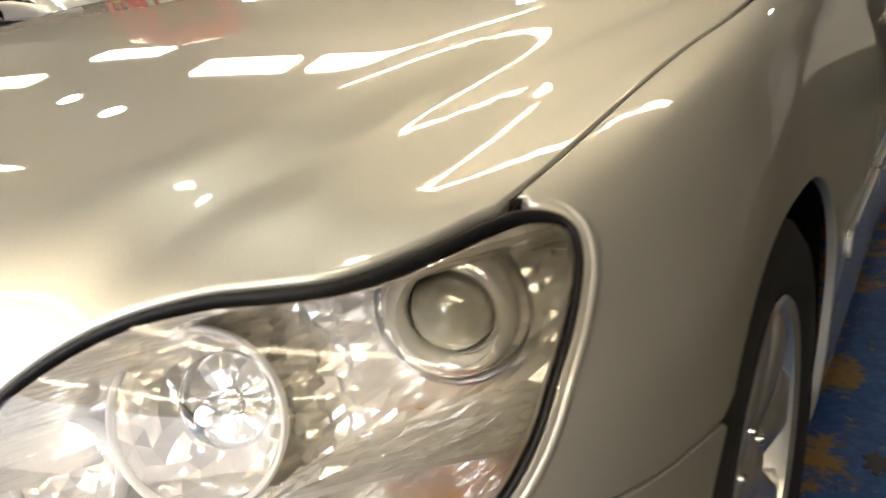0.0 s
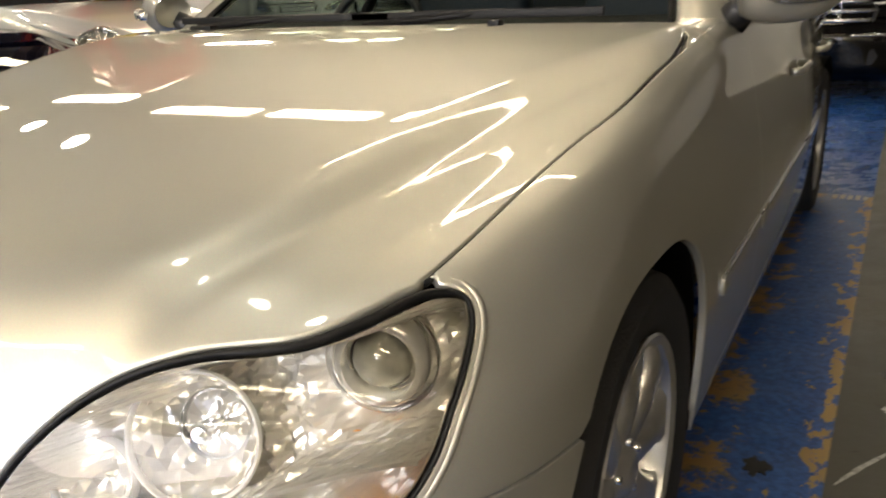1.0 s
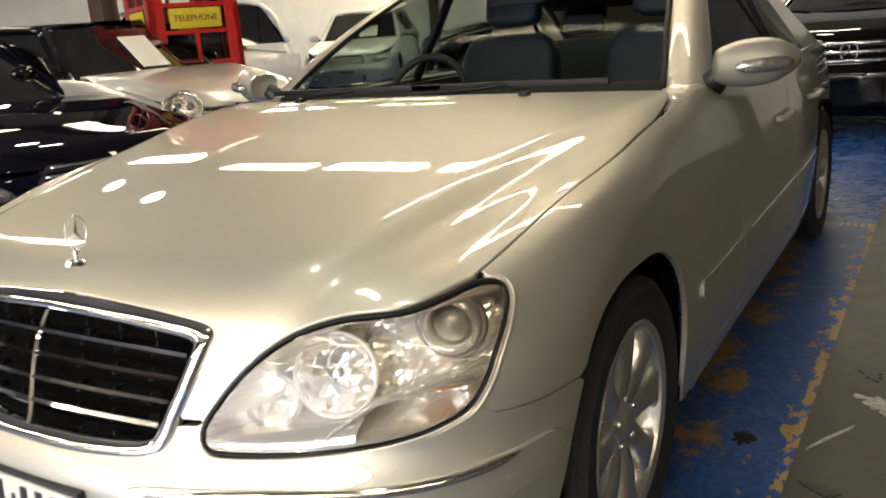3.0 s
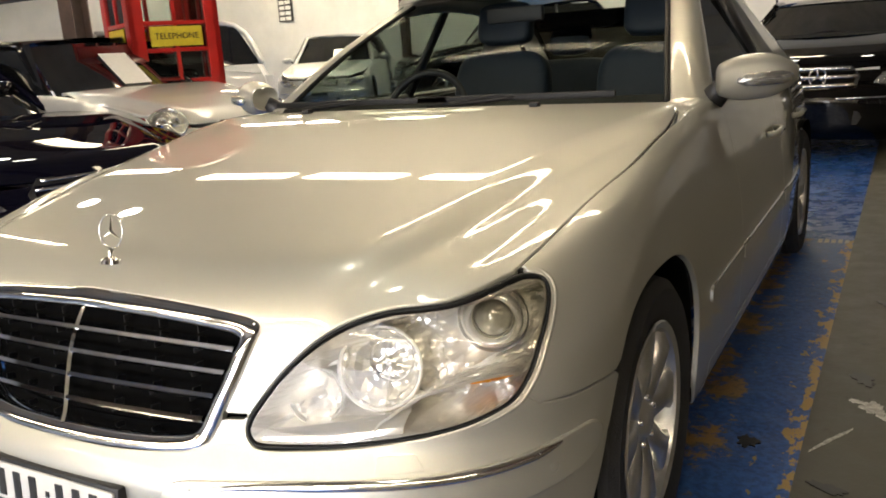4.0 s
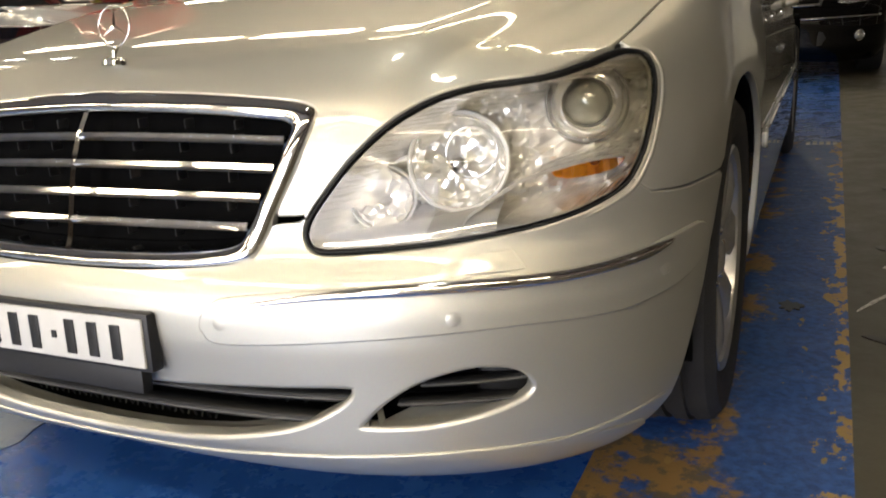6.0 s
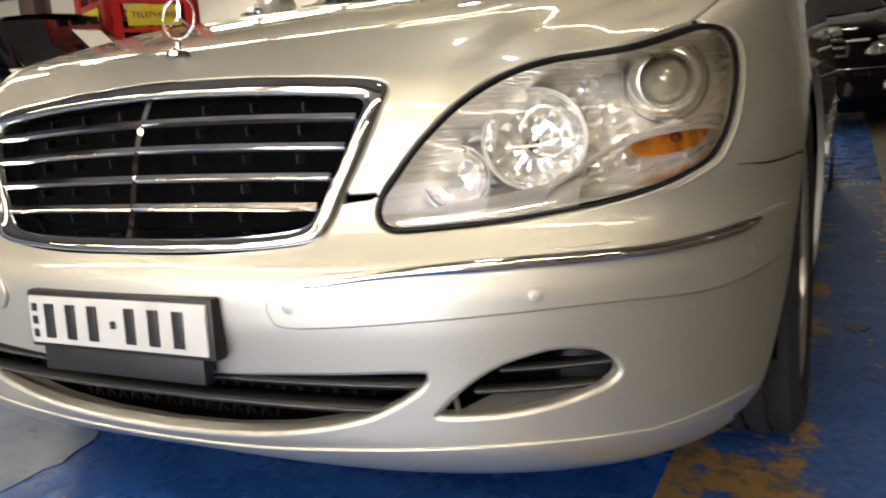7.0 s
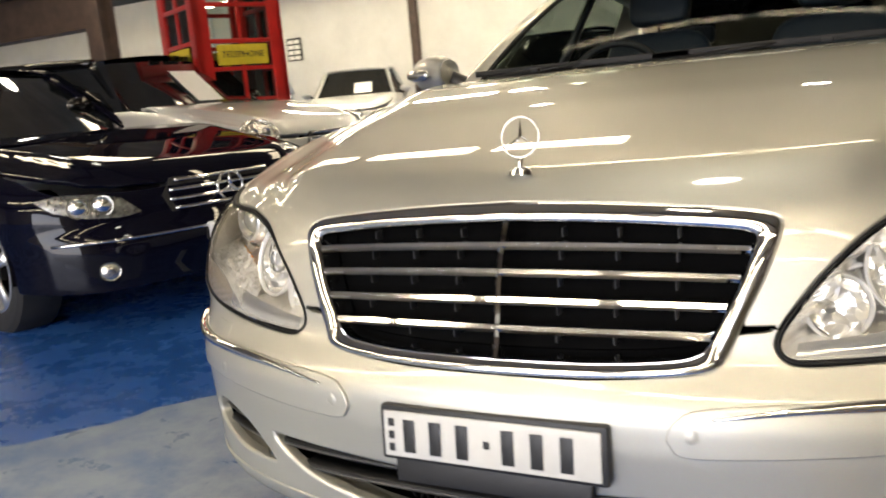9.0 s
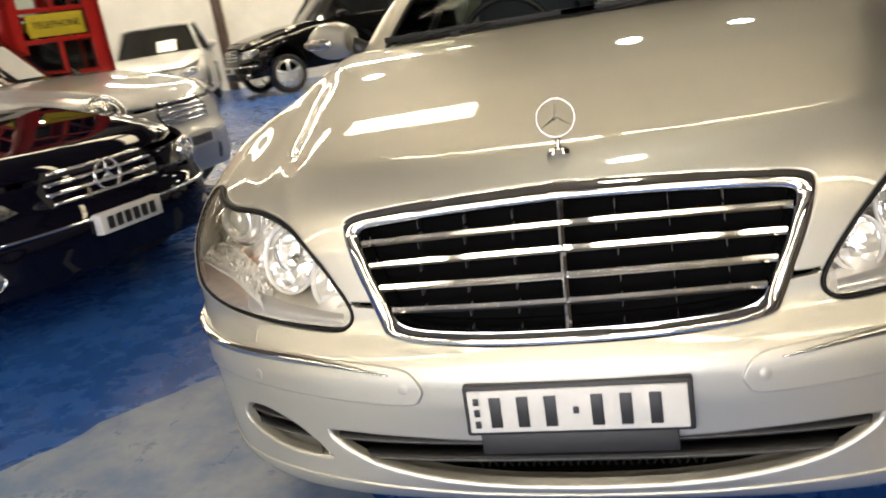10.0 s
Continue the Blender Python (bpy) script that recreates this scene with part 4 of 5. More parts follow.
# bumper mouldings, bright strips, parking sensors
MOULD = curve([(.219, .427), (.206, .440), (.203, .455), (.213, .476), (.239, .4895), (.334, .4985), (.43, .504), (.519, .5045), (.567, .506), (.628, .511), (.685, .5185), (.735, .520), (.75, .490), (.72, .455),
               (.62, .4365), (.511, .443), (.423, .440), (.276, .428)], 6, True)
strip_sz = curve([(.245, .4795), (.334, .4925), (.43, .4985), (.519, .4995), (.567, .501), (.628, .507), (.680, .5155)], 8)
for m in (False, True):
    sx = -1 if m else 1
    md = add("bumper_moulding", panel(MOULD, lift_side, PAINT, (.010, .008), proud=.0065, lip=.010, mirror=m, bend=.0034), car)
    P = lift_side(strip_sz)
    P = (P + normals_at(P) * .0075) * (sx, 1, 1)
    n = len(P)
    add("bright_strip", tube([tuple(p) for p in P], [.0085 * min(1, (i + .5) / 14, (n - i - .5) / 6) + .0012 for i in range(n)], CHROME, 10), md, "chrome bumper strip")
    for sz in ((.2255, .4555), (.452, .459), (.668, .475)):
        P = lift_side(np.array([sz]))
        N = normals_at(P)
        turn = Vector((0, 0, 1)).rotation_difference(Vector(N[0])).to_matrix().to_4x4()
        me = lathe([(.0001, .0008), (.0085, .0007), (.0098, .0002), (.0102, -.002), (.0108, -.002), (.0112, .0006), (.0118, .0004), (.012, -.003)], PAINT, 28, "z", 60)
        me.transform(Matrix.Translation(P[0] + N[0] * .0060) @ turn)
        if m:
            me.transform(Matrix.Diagonal((-1, 1, 1, 1)))
            me.flip_normals()
        add("parking_sensor", me, md)
    add("washer_cover", panel([(.470, .5150), (.476, .5365), (.515, .5400), (.522, .5160), (.495, .5145)], lift_side, PAINT, (.01, .008), proud=.0012, lip=.003, mirror=m, bend=.001), car)

# air intakes: cavity coloured near-black for its shade, slats and lattice
IN = np.concatenate([inlet, (inlet * (-1, 1))[-2:0:-1]])


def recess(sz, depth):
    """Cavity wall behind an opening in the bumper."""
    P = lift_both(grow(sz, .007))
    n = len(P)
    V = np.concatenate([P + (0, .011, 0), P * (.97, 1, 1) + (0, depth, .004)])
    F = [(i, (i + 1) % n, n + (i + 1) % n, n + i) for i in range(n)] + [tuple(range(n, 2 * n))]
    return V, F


def lift_both(sz):
    sz = np.asarray(sz, float)
    return lift_side(np.stack([np.abs(sz[:, 0]), sz[:, 1]], 1)) * np.stack([np.where(sz[:, 0] < 0, -1, 1), 1 + 0 * sz[:, 0], 1 + 0 * sz[:, 0]], 1)


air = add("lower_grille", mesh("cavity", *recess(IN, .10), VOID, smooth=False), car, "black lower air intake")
for z in (.296, .334):
    half = np.interp(z, [.247, .275, .302, .331, .352], [.20, .285, .325, .351, .357]) - .006
    ss = np.linspace(-half, half, 31)
    P = lift_both(np.stack([ss, 0 * ss + z], 1)) + (0, .018, 0)
    V = np.concatenate([P + (0, a, b) for a, b in ((0, -.008), (-.006, 0), (0, .008), (.04, .004), (.04, -.004))])
    n = len(ss)
    F = [(r * n + i, r * n + i + 1, ((r + 1) % 5) * n + i + 1, ((r + 1) % 5) * n + i) for r in range(5) for i in range(n - 1)]
    slat = add("slat", mesh("slat", V, F, SLAT), air)
    # thin grey tube stands in for light caught on the slat's edge
    add("slat_edge", tube([tuple(p) for p in P + (0, -.006, .0)], .0022, EDGE, 6), slat, "grey front edge painted as a highlight")
bars = []
for k in range(-17, 18):
    for lean in (-1, 1):
        zs = np.linspace(.245, .345, 5)
        ss = k * .0215 + lean * (zs - .295) * .35
        keep = [(s_, z_) for s_, z_ in zip(ss, zs) if abs(s_) < np.interp(z_, [.225, .247, .275, .302, .331, .352], [.08, .19, .28, .323, .348, .35]) - .012]
        if len(keep) > 1:
            bars.append(tube([tuple(p) for p in lift_both(keep) + (0, .056, .006)], .0022, SLAT, 4))
ss = np.linspace(-.300, .300, 41)
zz_ = np.interp(np.abs(ss), [0, .1, .19, .28, .323], [.225, .231, .247, .275, .302])
P = lift_both(np.stack([ss, zz_], 1))
w_ = np.clip((.32 - np.abs(ss)) / .06, .1, 1)[:, None]
V = np.concatenate([P + (0, .003, 0), P + w_ * (0, .018, -.001), P + w_ * (0, .040, .001), P + w_ * (0, .052, .006)])
add("intake_floor", mesh("floor", V, [(r * 41 + i, r * 41 + i + 1, (r + 1) * 41 + i + 1, (r + 1) * 41 + i) for r in range(3) for i in range(40)], PAINT), air, "body-coloured floor of the intake")
lattice = add("lattice", joined(bars, SLAT), air)
lattice["kind"] = "stuff"
for m in (False, True):
    sx = -1 if m else 1
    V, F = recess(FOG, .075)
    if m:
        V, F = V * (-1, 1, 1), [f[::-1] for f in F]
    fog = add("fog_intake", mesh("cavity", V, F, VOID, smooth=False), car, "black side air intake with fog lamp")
    for z in (.322, .352):
        lo_, hi_ = np.interp(z, [.31, .33, .36], [.385, .393, .42]), np.interp(z, [.31, .33, .36], [.49, .515, .516])
        ss = np.linspace(lo_, hi_, 14)
        P = (lift_side(np.stack([ss, 0 * ss + z], 1)) + (0, .024, 0)) * (sx, 1, 1)
        n = len(ss)
        V = np.concatenate([P + (0, a, b) for a, b in ((0, -.005), (-.004, 0), (0, .005), (.03, .003), (.03, -.003))])
        F = [(r * n + i, r * n + i + 1, ((r + 1) % 5) * n + i + 1, ((r + 1) % 5) * n + i) for r in range(5) for i in range(n - 1)]
        slat = add("slat", mesh("slat", V, F, SLAT), fog)
        # painted highlight along the slat, as in the lower grille
        add("slat_edge", tube([tuple(p) for p in P + (0, -.004, 0)], .0017, EDGE, 6), slat, "grey front edge painted as a highlight")
    scoop = np.array([q for q in FOG if q[1] < .331 and q[0] < .52] )
    scoop = scoop[np.argsort(scoop[:, 0])]
    P = lift_side(scoop)
    w_ = np.clip(np.minimum(scoop[:, 0] - .355, .53 - scoop[:, 0]) / .05, .12, 1)[:, None]
    R_ = [P + (0, .004, 0), P + w_ * (0, .014, .001), P + w_ * (-.004, .034, .007), P + w_ * (-.010, .060, .018)]
    n = len(P)
    V = np.concatenate(R_) * (sx, 1, 1)
    F = [(r * n + i, r * n + i + 1, (r + 1) * n + i + 1, (r + 1) * n + i) for r in range(3) for i in range(n - 1)]
    add("intake_floor", mesh("scoop", V, F if sx > 0 else [f[::-1] for f in F], PAINT), fog, "body-coloured floor of the intake")
    me = lathe([(.0001, -.002), (.02, -.001), (.034, .003), (.038, .006), (.042, .004), (.044, .02)], SLAT, 28, "y")
    me.transform(Matrix.Translation((sx * .675, .185, .338)) @ Matrix.Rotation(radians(20 * sx), 4, "Z"))
    add("fog_lamp", me, fog)
add("lip_strip", panel([*map(tuple, curve([(0, .205), (.25, .212), (.45, .236), (.6, .250), (.684, .256)], 6)), *map(tuple, curve([(.684, .251), (.6, .245), (.45, .231), (.25, .207), (0, .200)], 6))], lift_side, PAINT, (.012, .006), proud=.003, lip=.006, both=True, bend=.002), car)

# bonnet ornament: ring with three rays on a stem
orn = add("bonnet_ornament", lathe([(.0001, .010), (.012, .009), (.020, .004), (.022, -.004)], CHROME, 32, "z"), car, "chrome ring ornament on a stem", at=pose(0, .207, .818, -10))
add("ornament_stem", tube([(0, 0, .004), (0, 0, .016), (0, .001, .026)], [.006, .0045, .006], CHROME, 12), orn)
ringp = [(.034 * math.cos(a), .001, .061 + .034 * math.sin(a)) for a in np.linspace(0, 2 * math.pi, 48, endpoint=False)]
add("ornament_ring", tube(ringp, .0015, CHROME, 8, closed=True), orn)
rays = []
for i in range(3):
    a = math.pi / 2 + i * 2 * math.pi / 3
    d, e = Vector((math.cos(a), 0, math.sin(a))), Vector((-math.sin(a), 0, math.cos(a)))
    o = Vector((0, .001, .061))
    bm = bmesh.new()
    vs = [bm.verts.new(o + d * r + e * u + Vector((0, t, 0))) for r, u, t in ((.033, .0, 0), (0, .0035, 0), (0, -.0035, 0), (.0, 0, -.004), (0, 0, .004))]
    for f in ((0, 1, 3), (0, 3, 2), (0, 2, 4), (0, 4, 1)):
        bm.faces.new([vs[j] for j in f])
    rays.append(shape(bm, CHROME))
add("ornament_rays", joined(rays, CHROME), orn)

# wheels
def wheel(x, y, name="wheel"):
    w = add(name, lathe([(.225, -.09), (.26, -.108), (.305, -.112), (.328, -.095), (.334, -.066), (.327, -.064), (.327, -.056), (.336, -.054), (.337, -.024), (.328, -.022), (.328, -.012), (.337, -.010), (.337, .010), (.328, .012), (.328, .022), (.337, .024), (.336, .054), (.327, .056), (.327, .064), (.334, .066), (.328, .095), (.305, .112), (.26, .108), (.225, .09)], RUBBER, 64), car, at=pose(x, y, .335, 0, 0, 0 if x > 0 else 180))
    rim = add("rim", lathe([(.225, -.09), (.215, -.06), (.21, .05), (.222, .094), (.232, .100), (.228, .104), (.214, .098), (.205, .075), (.20, .03), (.19, -.03)], ALLOY, 64), w)
    sp = []
    for i in range(8):
        t = 2 * math.pi * i / 8
        bm = bmesh.new()
        pr = [(.03, .040, .066), (.075, .034, .078), (.115, .029, .086), (.16, .034, .090), (.195, .050, .090), (.214, .070, .086)]
        rows = []
        for r, hw, a in pr:
            rows.append([bm.verts.new((a + dx, u, r)) for u, dx in ((-hw, -.03), (-hw, -.006), (-hw * .6, .004), (hw * .6, .004), (hw, -.006), (hw, -.03))])
        for a, b in zip(rows, rows[1:]):
            for i2 in range(5):
                bm.faces.new((a[i2], a[i2 + 1], b[i2 + 1], b[i2]))
        bmesh.ops.rotate(bm, cent=(0, 0, 0), matrix=Matrix.Rotation(t, 3, "X"), verts=bm.verts)
        sp.append(shape(bm, ALLOY, smooth=True))
    for me in sp:
        add("spoke", me, w)
    add("hub_cap", lathe([(.0001, .092), (.025, .092), (.034, .088), (.042, .078), (.06, .074), (.07, .06)], ALLOY, 32), w)
    for i in range(5):
        t = 2 * math.pi * i / 5 + .3
        add("wheel_bolt", lathe([(.0001, .088), (.006, .087), (.008, .084), (.008, .07)], CHROME, 10), w, at=pose(0, .056 * math.cos(t), .056 * math.sin(t)))
    add("brake_disc", lathe([(.0001, .0), (.16, .0), (.165, -.01), (.165, -.03)], SATIN, 40), w)
    return w


for sx in (1, -1):
    wheel(sx * .815, .86)
    wheel(sx * .815, rw)
# arch liners
for sx in (1, -1):
    for yc in (.85, rw):
        V, F = [], []
        angs = np.linspace(-.25, math.pi + .25, 24)
        for xx in (.925, .60):
            for a in angs:
                V.append((sx * (xx - .03 * (math.cos(a) > .5)), yc - .338 * np.sign(math.cos(a)) * abs(math.cos(a)) ** .75, .37 + .345 * np.sign(math.sin(a)) * abs(math.sin(a)) ** .75))
        n = len(angs)
        F = [(i, i + 1, n + i + 1, n + i) for i in range(n - 1)]
        F += [tuple(range(n, 2 * n))]
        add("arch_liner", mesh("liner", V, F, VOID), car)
# near-black blocks stand in for the unlit space inside the body
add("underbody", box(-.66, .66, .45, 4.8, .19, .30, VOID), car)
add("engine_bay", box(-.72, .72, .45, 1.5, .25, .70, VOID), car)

# windscreen, pillars, roof
def screen(u, v):
    """u across -1..1, v up 0..1"""
    x = u * (.80 - .20 * v)
    y = 1.585 + .80 * v + .07 * u * u * (1 - .3 * v) - .0
    z = .985 + .42 * v - .02 * u * u + .045 * math.sin(v * math.pi * .5) * (1 - v) * 2
    return (x, y, z)


def sheet(fn, us, vs, mat):
    V = [fn(u, v) for v in vs for u in us]
    n = len(us)
    F = [(j * n + i, j * n + i + 1, (j + 1) * n + i + 1, (j + 1) * n + i) for j in range(len(vs) - 1) for i in range(n - 1)]
    return mesh("sheet", V, F, mat)


ws = add("windscreen", sheet(screen, np.linspace(-.95, .95, 24), np.linspace(0, 1, 12), WINDOW), car, "raked laminated windscreen")
ws.visible_shadow = False
for sx in (1, -1):
    def pillar(u, v):
        k_ = int(round(u * 5))
        x_, y_, z_ = screen(sx * (.945, .965, 1.0, 1.035, 1.055, 1.06)[k_], v)
        w_ = 1 - .35 * v
        return (x_ + sx * (0, .004, .014, .026, .030, .026)[k_] * w_, y_ + (0, .0, .012, .040, .075, .095)[k_] * w_, z_ + (-.004, .012, .016, .006, -.016, -.034)[k_] * w_)

    pl_ = sheet(pillar, np.linspace(0, 1, 6), np.linspace(-.16, 1.03, 18), PAINT)
    if sx < 0:
        pl_.flip_normals()
    add("windscreen_pillar", pl_, car)
    add("screen_seal", tube([screen(sx * .935, v) for v in np.linspace(.0, 1.0, 14)], .009, SEAL, 6), car)
    cc = [(.8475, 1.545), (.846, 1.62), (.832, 1.70), (.800, 1.758), (.765, 1.80), (.765, 2.02), (.868, 2.02), (.868, 1.80), (.868, 1.56)]
    add("cowl_corner", panel(cc, lift_top, PAINT, (.014, .014), proud=-.0015, lip=.012, mirror=sx < 0), car)
    rail = [(sx * .605, 2.44, 1.39), (sx * .62, 2.8, 1.415), (sx * .62, 3.2, 1.40), (sx * .60, 3.6, 1.33), (sx * .66, 4.1, 1.12), (sx * .72, 4.4, 1.0)]
    add("roof_rail", tube([tuple(p) for p in curve(rail, 5)], .045, PAINT, 10), car)
    add("door_pillar", tube([(sx * .86, 2.82, .98), (sx * .64, 2.88, 1.40)], .05, BLACK, 8, flat=.4), car)
    def flank_up(u, v):
        y_ = 1.78 + u * (2.3 - .5 * v) + .65 * v * (1 - u)
        return (sx * (.872 * (1 - .13 * max(0, (y_ - 3.0) / 1.9) ** 1.4) - .25 * v), y_, .985 + .41 * v)

    sw = add("side_window", sheet(flank_up, np.linspace(0, .78, 10), np.linspace(0, 1, 6), SIDEGLASS), car)
    rp_ = sheet(lambda u, v: flank_up(u, v)[:1] + flank_up(u + .10 * (u > .9) * (1 - v), v)[1:], np.linspace(.78, 1.0, 5), np.linspace(-.05, 1, 6), PAINT)
    add("rear_pillar", rp_, car)
    sw.visible_shadow = False
    add("window_trim", tube([(sx * .885, 1.80, .992), (sx * .888, 2.9, .996), (sx * .872, 3.5, .994), (sx * .832, 4.1, .99)], .008, CHROME, 6), car)
add("roof", sheet(lambda u, v: (u * .62, 2.36 + 1.3 * v, 1.395 + .035 * (1 - u * u) + .03 * math.sin(v * math.pi)), np.linspace(-1, 1, 16), np.linspace(0, 1, 10), PAINT), car)
rs = add("rear_window", sheet(lambda u, v: (u * (.62 + .1 * v), 3.66 + .72 * v, 1.36 - .36 * v), np.linspace(-1, 1, 10), np.linspace(0, 1, 6), WINDOW), car)
rs.visible_shadow = False
add("scuttle", box(-.74, .74, 1.555, 1.70, .93, .965, BLACK, .01), car)

# door mirrors
for sx in (1, -1):
    V, F = [], []
    rows = np.linspace(0, 1, 12)
    n = 20
    for t in rows:
        x = .885 + .205 * t
        h = .068 * (1 - .86 * (abs(t - .42) / .62) ** 2.6)
        d = .078 * (1 - .22 * t) * math.sqrt(max(0, 1 - max(0, (t - .72) / .28) ** 2.4 * .88))
        for k in range(n):
            a = 2 * math.pi * k / n
            cy, cz = math.cos(a), math.sin(a)
            p = 2.5
            r = (abs(cy) ** p + abs(cz) ** p) ** (-1 / p)
            V.append((sx * x, 1.745 + .10 * t + r * cy * d, 1.048 + .006 * t + r * cz * h))
    F = [(i * n + k, i * n + (k + 1) % n, (i + 1) * n + (k + 1) % n, (i + 1) * n + k) for i in range(len(rows) - 1) for k in range(n)]
    F += [tuple(range(n)), tuple((len(rows) - 1) * n + k for k in range(n))]
    if sx > 0:
        F = [f[::-1] for f in F]
    mir = add("door_mirror", mesh("shell", V, F, PAINT), car, "silver door mirror with clear indicator")
    add("mirror_foot", tube([(sx * .845, 1.80, .985), (sx * .872, 1.78, 1.01), (sx * .895, 1.76, 1.03)], [.05, .042, .036], BLACK, 10, flat=.8), mir)
    lens_pts = [(sx * (.945 + .135 * t), 1.680 + .075 * t + .018 * t * t, 1.045 + .004 * t) for t in np.linspace(0, 1, 9)]
    add("mirror_indicator", tube(lens_pts, [.008, .017, .020, .021, .021, .021, .020, .018, .010], LAMPGLASS, 10, flat=1.0), mir, "clear ribbed indicator lens")

# wipers, washer nozzles
for x0, x1 in ((-.72, .02), (-.10, .60)):
    arm = add("wiper", tube([(x0 + .05, 1.60, 1.003), (x0 + .3, 1.612, 1.022), ((x0 + x1) / 2 + .05, 1.622, 1.030)], [.010, .009, .007], SEAL, 8), car, "black windscreen wiper")
    add("wiper_blade", box(x0, x1, 1.612, 1.628, 1.016, 1.036, SEAL, .003), arm)
for sx in (1, -1):
    add("washer_nozzle", box(sx * .42 - .014, sx * .42 + .014, 1.40, 1.43, 1.008, 1.022, SEAL, .004), car)
# side mouldings and handles
for sx in (1, -1):
    for y0, y1 in ((1.31, 1.792), (1.812, 2.795), (2.815, 3.5)):
        s0, s1_ = 1 + y0 - YC, 1 + y1 - YC
        sm = add("side_moulding", panel([(s0, .494), (s0 + .01, .486), (s1_, .486), (s1_, .530), (s0 + .02, .530), (s0, .522)], lift_side, PAINT, (.04, .01), proud=.008, lip=.012, mirror=sx < 0, bend=.003), car)
        P = lift_side(np.stack([np.linspace(s0 + .004, s1_ - .004, 14), np.full(14, .5345)], 1)) * (sx, 1, 1) + np.array((sx * .007, 0, 0))
        add("moulding_strip", tube([tuple(p) for p in P], .0042, CHROME, 8), sm)
    for y in (2.55, 3.33):
        add("door_handle", tube([(sx * .925, y - .1, .80), (sx * .955, y - .08, .803), (sx * .957, y + .08, .807), (sx * .925, y + .1, .808)], .012, PAINT, 8), car)
# cabin
def cushion(x0, x1, y0, y1, z0, z1, mat, square=.42):
    """A padded block: full faces, soft rounded edges."""
    soft = lambda v: np.sign(v) * np.abs(v) ** square
    U, W = np.meshgrid(np.linspace(0, 2 * np.pi, 33), np.linspace(-np.pi / 2, np.pi / 2, 19))
    V = np.stack([soft(np.cos(W)) * soft(np.cos(U)) * (x1 - x0) / 2 + (x0 + x1) / 2, soft(np.cos(W)) * soft(np.sin(U)) * (y1 - y0) / 2 + (y0 + y1) / 2, soft(np.sin(W)) * (z1 - z0) / 2 + (z0 + z1) / 2], -1).reshape(-1, 3)
    return mesh("cushion", V, [(r * 33 + i, r * 33 + i + 1, (r + 1) * 33 + i + 1, (r + 1) * 33 + i) for r in range(18) for i in range(32)], mat)


cab = add("cabin", box(-.80, .80, 1.75, 4.35, .32, .36, DASH), car, "dark cabin with blue-grey leather seats")
dash = sheet(lambda u, v: (u * .74, 1.66 + .34 * v, .955 + .05 * math.sin(v * 3) + .02 * math.exp(-((u + .48) / .25) ** 2) * v), np.linspace(-1, 1, 20), np.linspace(0, 1, 8), DASH)
add("dashboard", dash, cab)
add("dashboard_front", box(-.74, .74, 1.98, 2.02, .45, .955, DASH, .02), cab)
wheel_pts = [(-.37 + .185 * math.cos(a), 2.13 + .07 * math.sin(a), .935 + .17 * math.sin(a)) for a in np.linspace(0, 2 * math.pi, 36, endpoint=False)]
add("steering_wheel", tube(wheel_pts, .015, BLACK, 8, closed=True), cab)
add("steering_boss", lathe([(.0001, -.02), (.05, -.018), (.075, 0), (.08, .03)], BLACK, 20, "y"), cab, at=pose(-.37, 2.14, .935, -20))
for x in (-.37, .37):
    st = add("front_seat", cushion(x - .25, x + .25, 2.30, 2.82, .42, .60, LEATHER), cab)
    add("seat_back", cushion(x - .25, x + .25, -.07, .07, 0, .62, LEATHER), st, at=pose(0, 2.80, .56, -14))
    add("headrest", cushion(x - .14, x + .14, -.05, .05, .66, .86, LEATHER), st, at=pose(0, 2.80, .56, -14))
rb = add("rear_seat", cushion(-.68, .68, 3.45, 3.9, .42, .60, LEATHER), cab)
for x in (-.40, .40):
    add("rear_back", cushion(x - .3, x + .3, 3.86, 4.0, .58, 1.10, LEATHER), rb)
    add("rear_headrest", cushion(x - .12, x + .12, 3.92, 4.0, 1.12, 1.26, LEATHER), rb)
add("inner_mirror", box(-.12, .12, 2.24, 2.27, 1.28, 1.34, BLACK, .012), cab)
for sx in (1, -1):
    add("door_card", box(min(sx * .80, sx * .84), max(sx * .80, sx * .84), 1.75, 4.2, .36, .97, DASH, .02), cab)


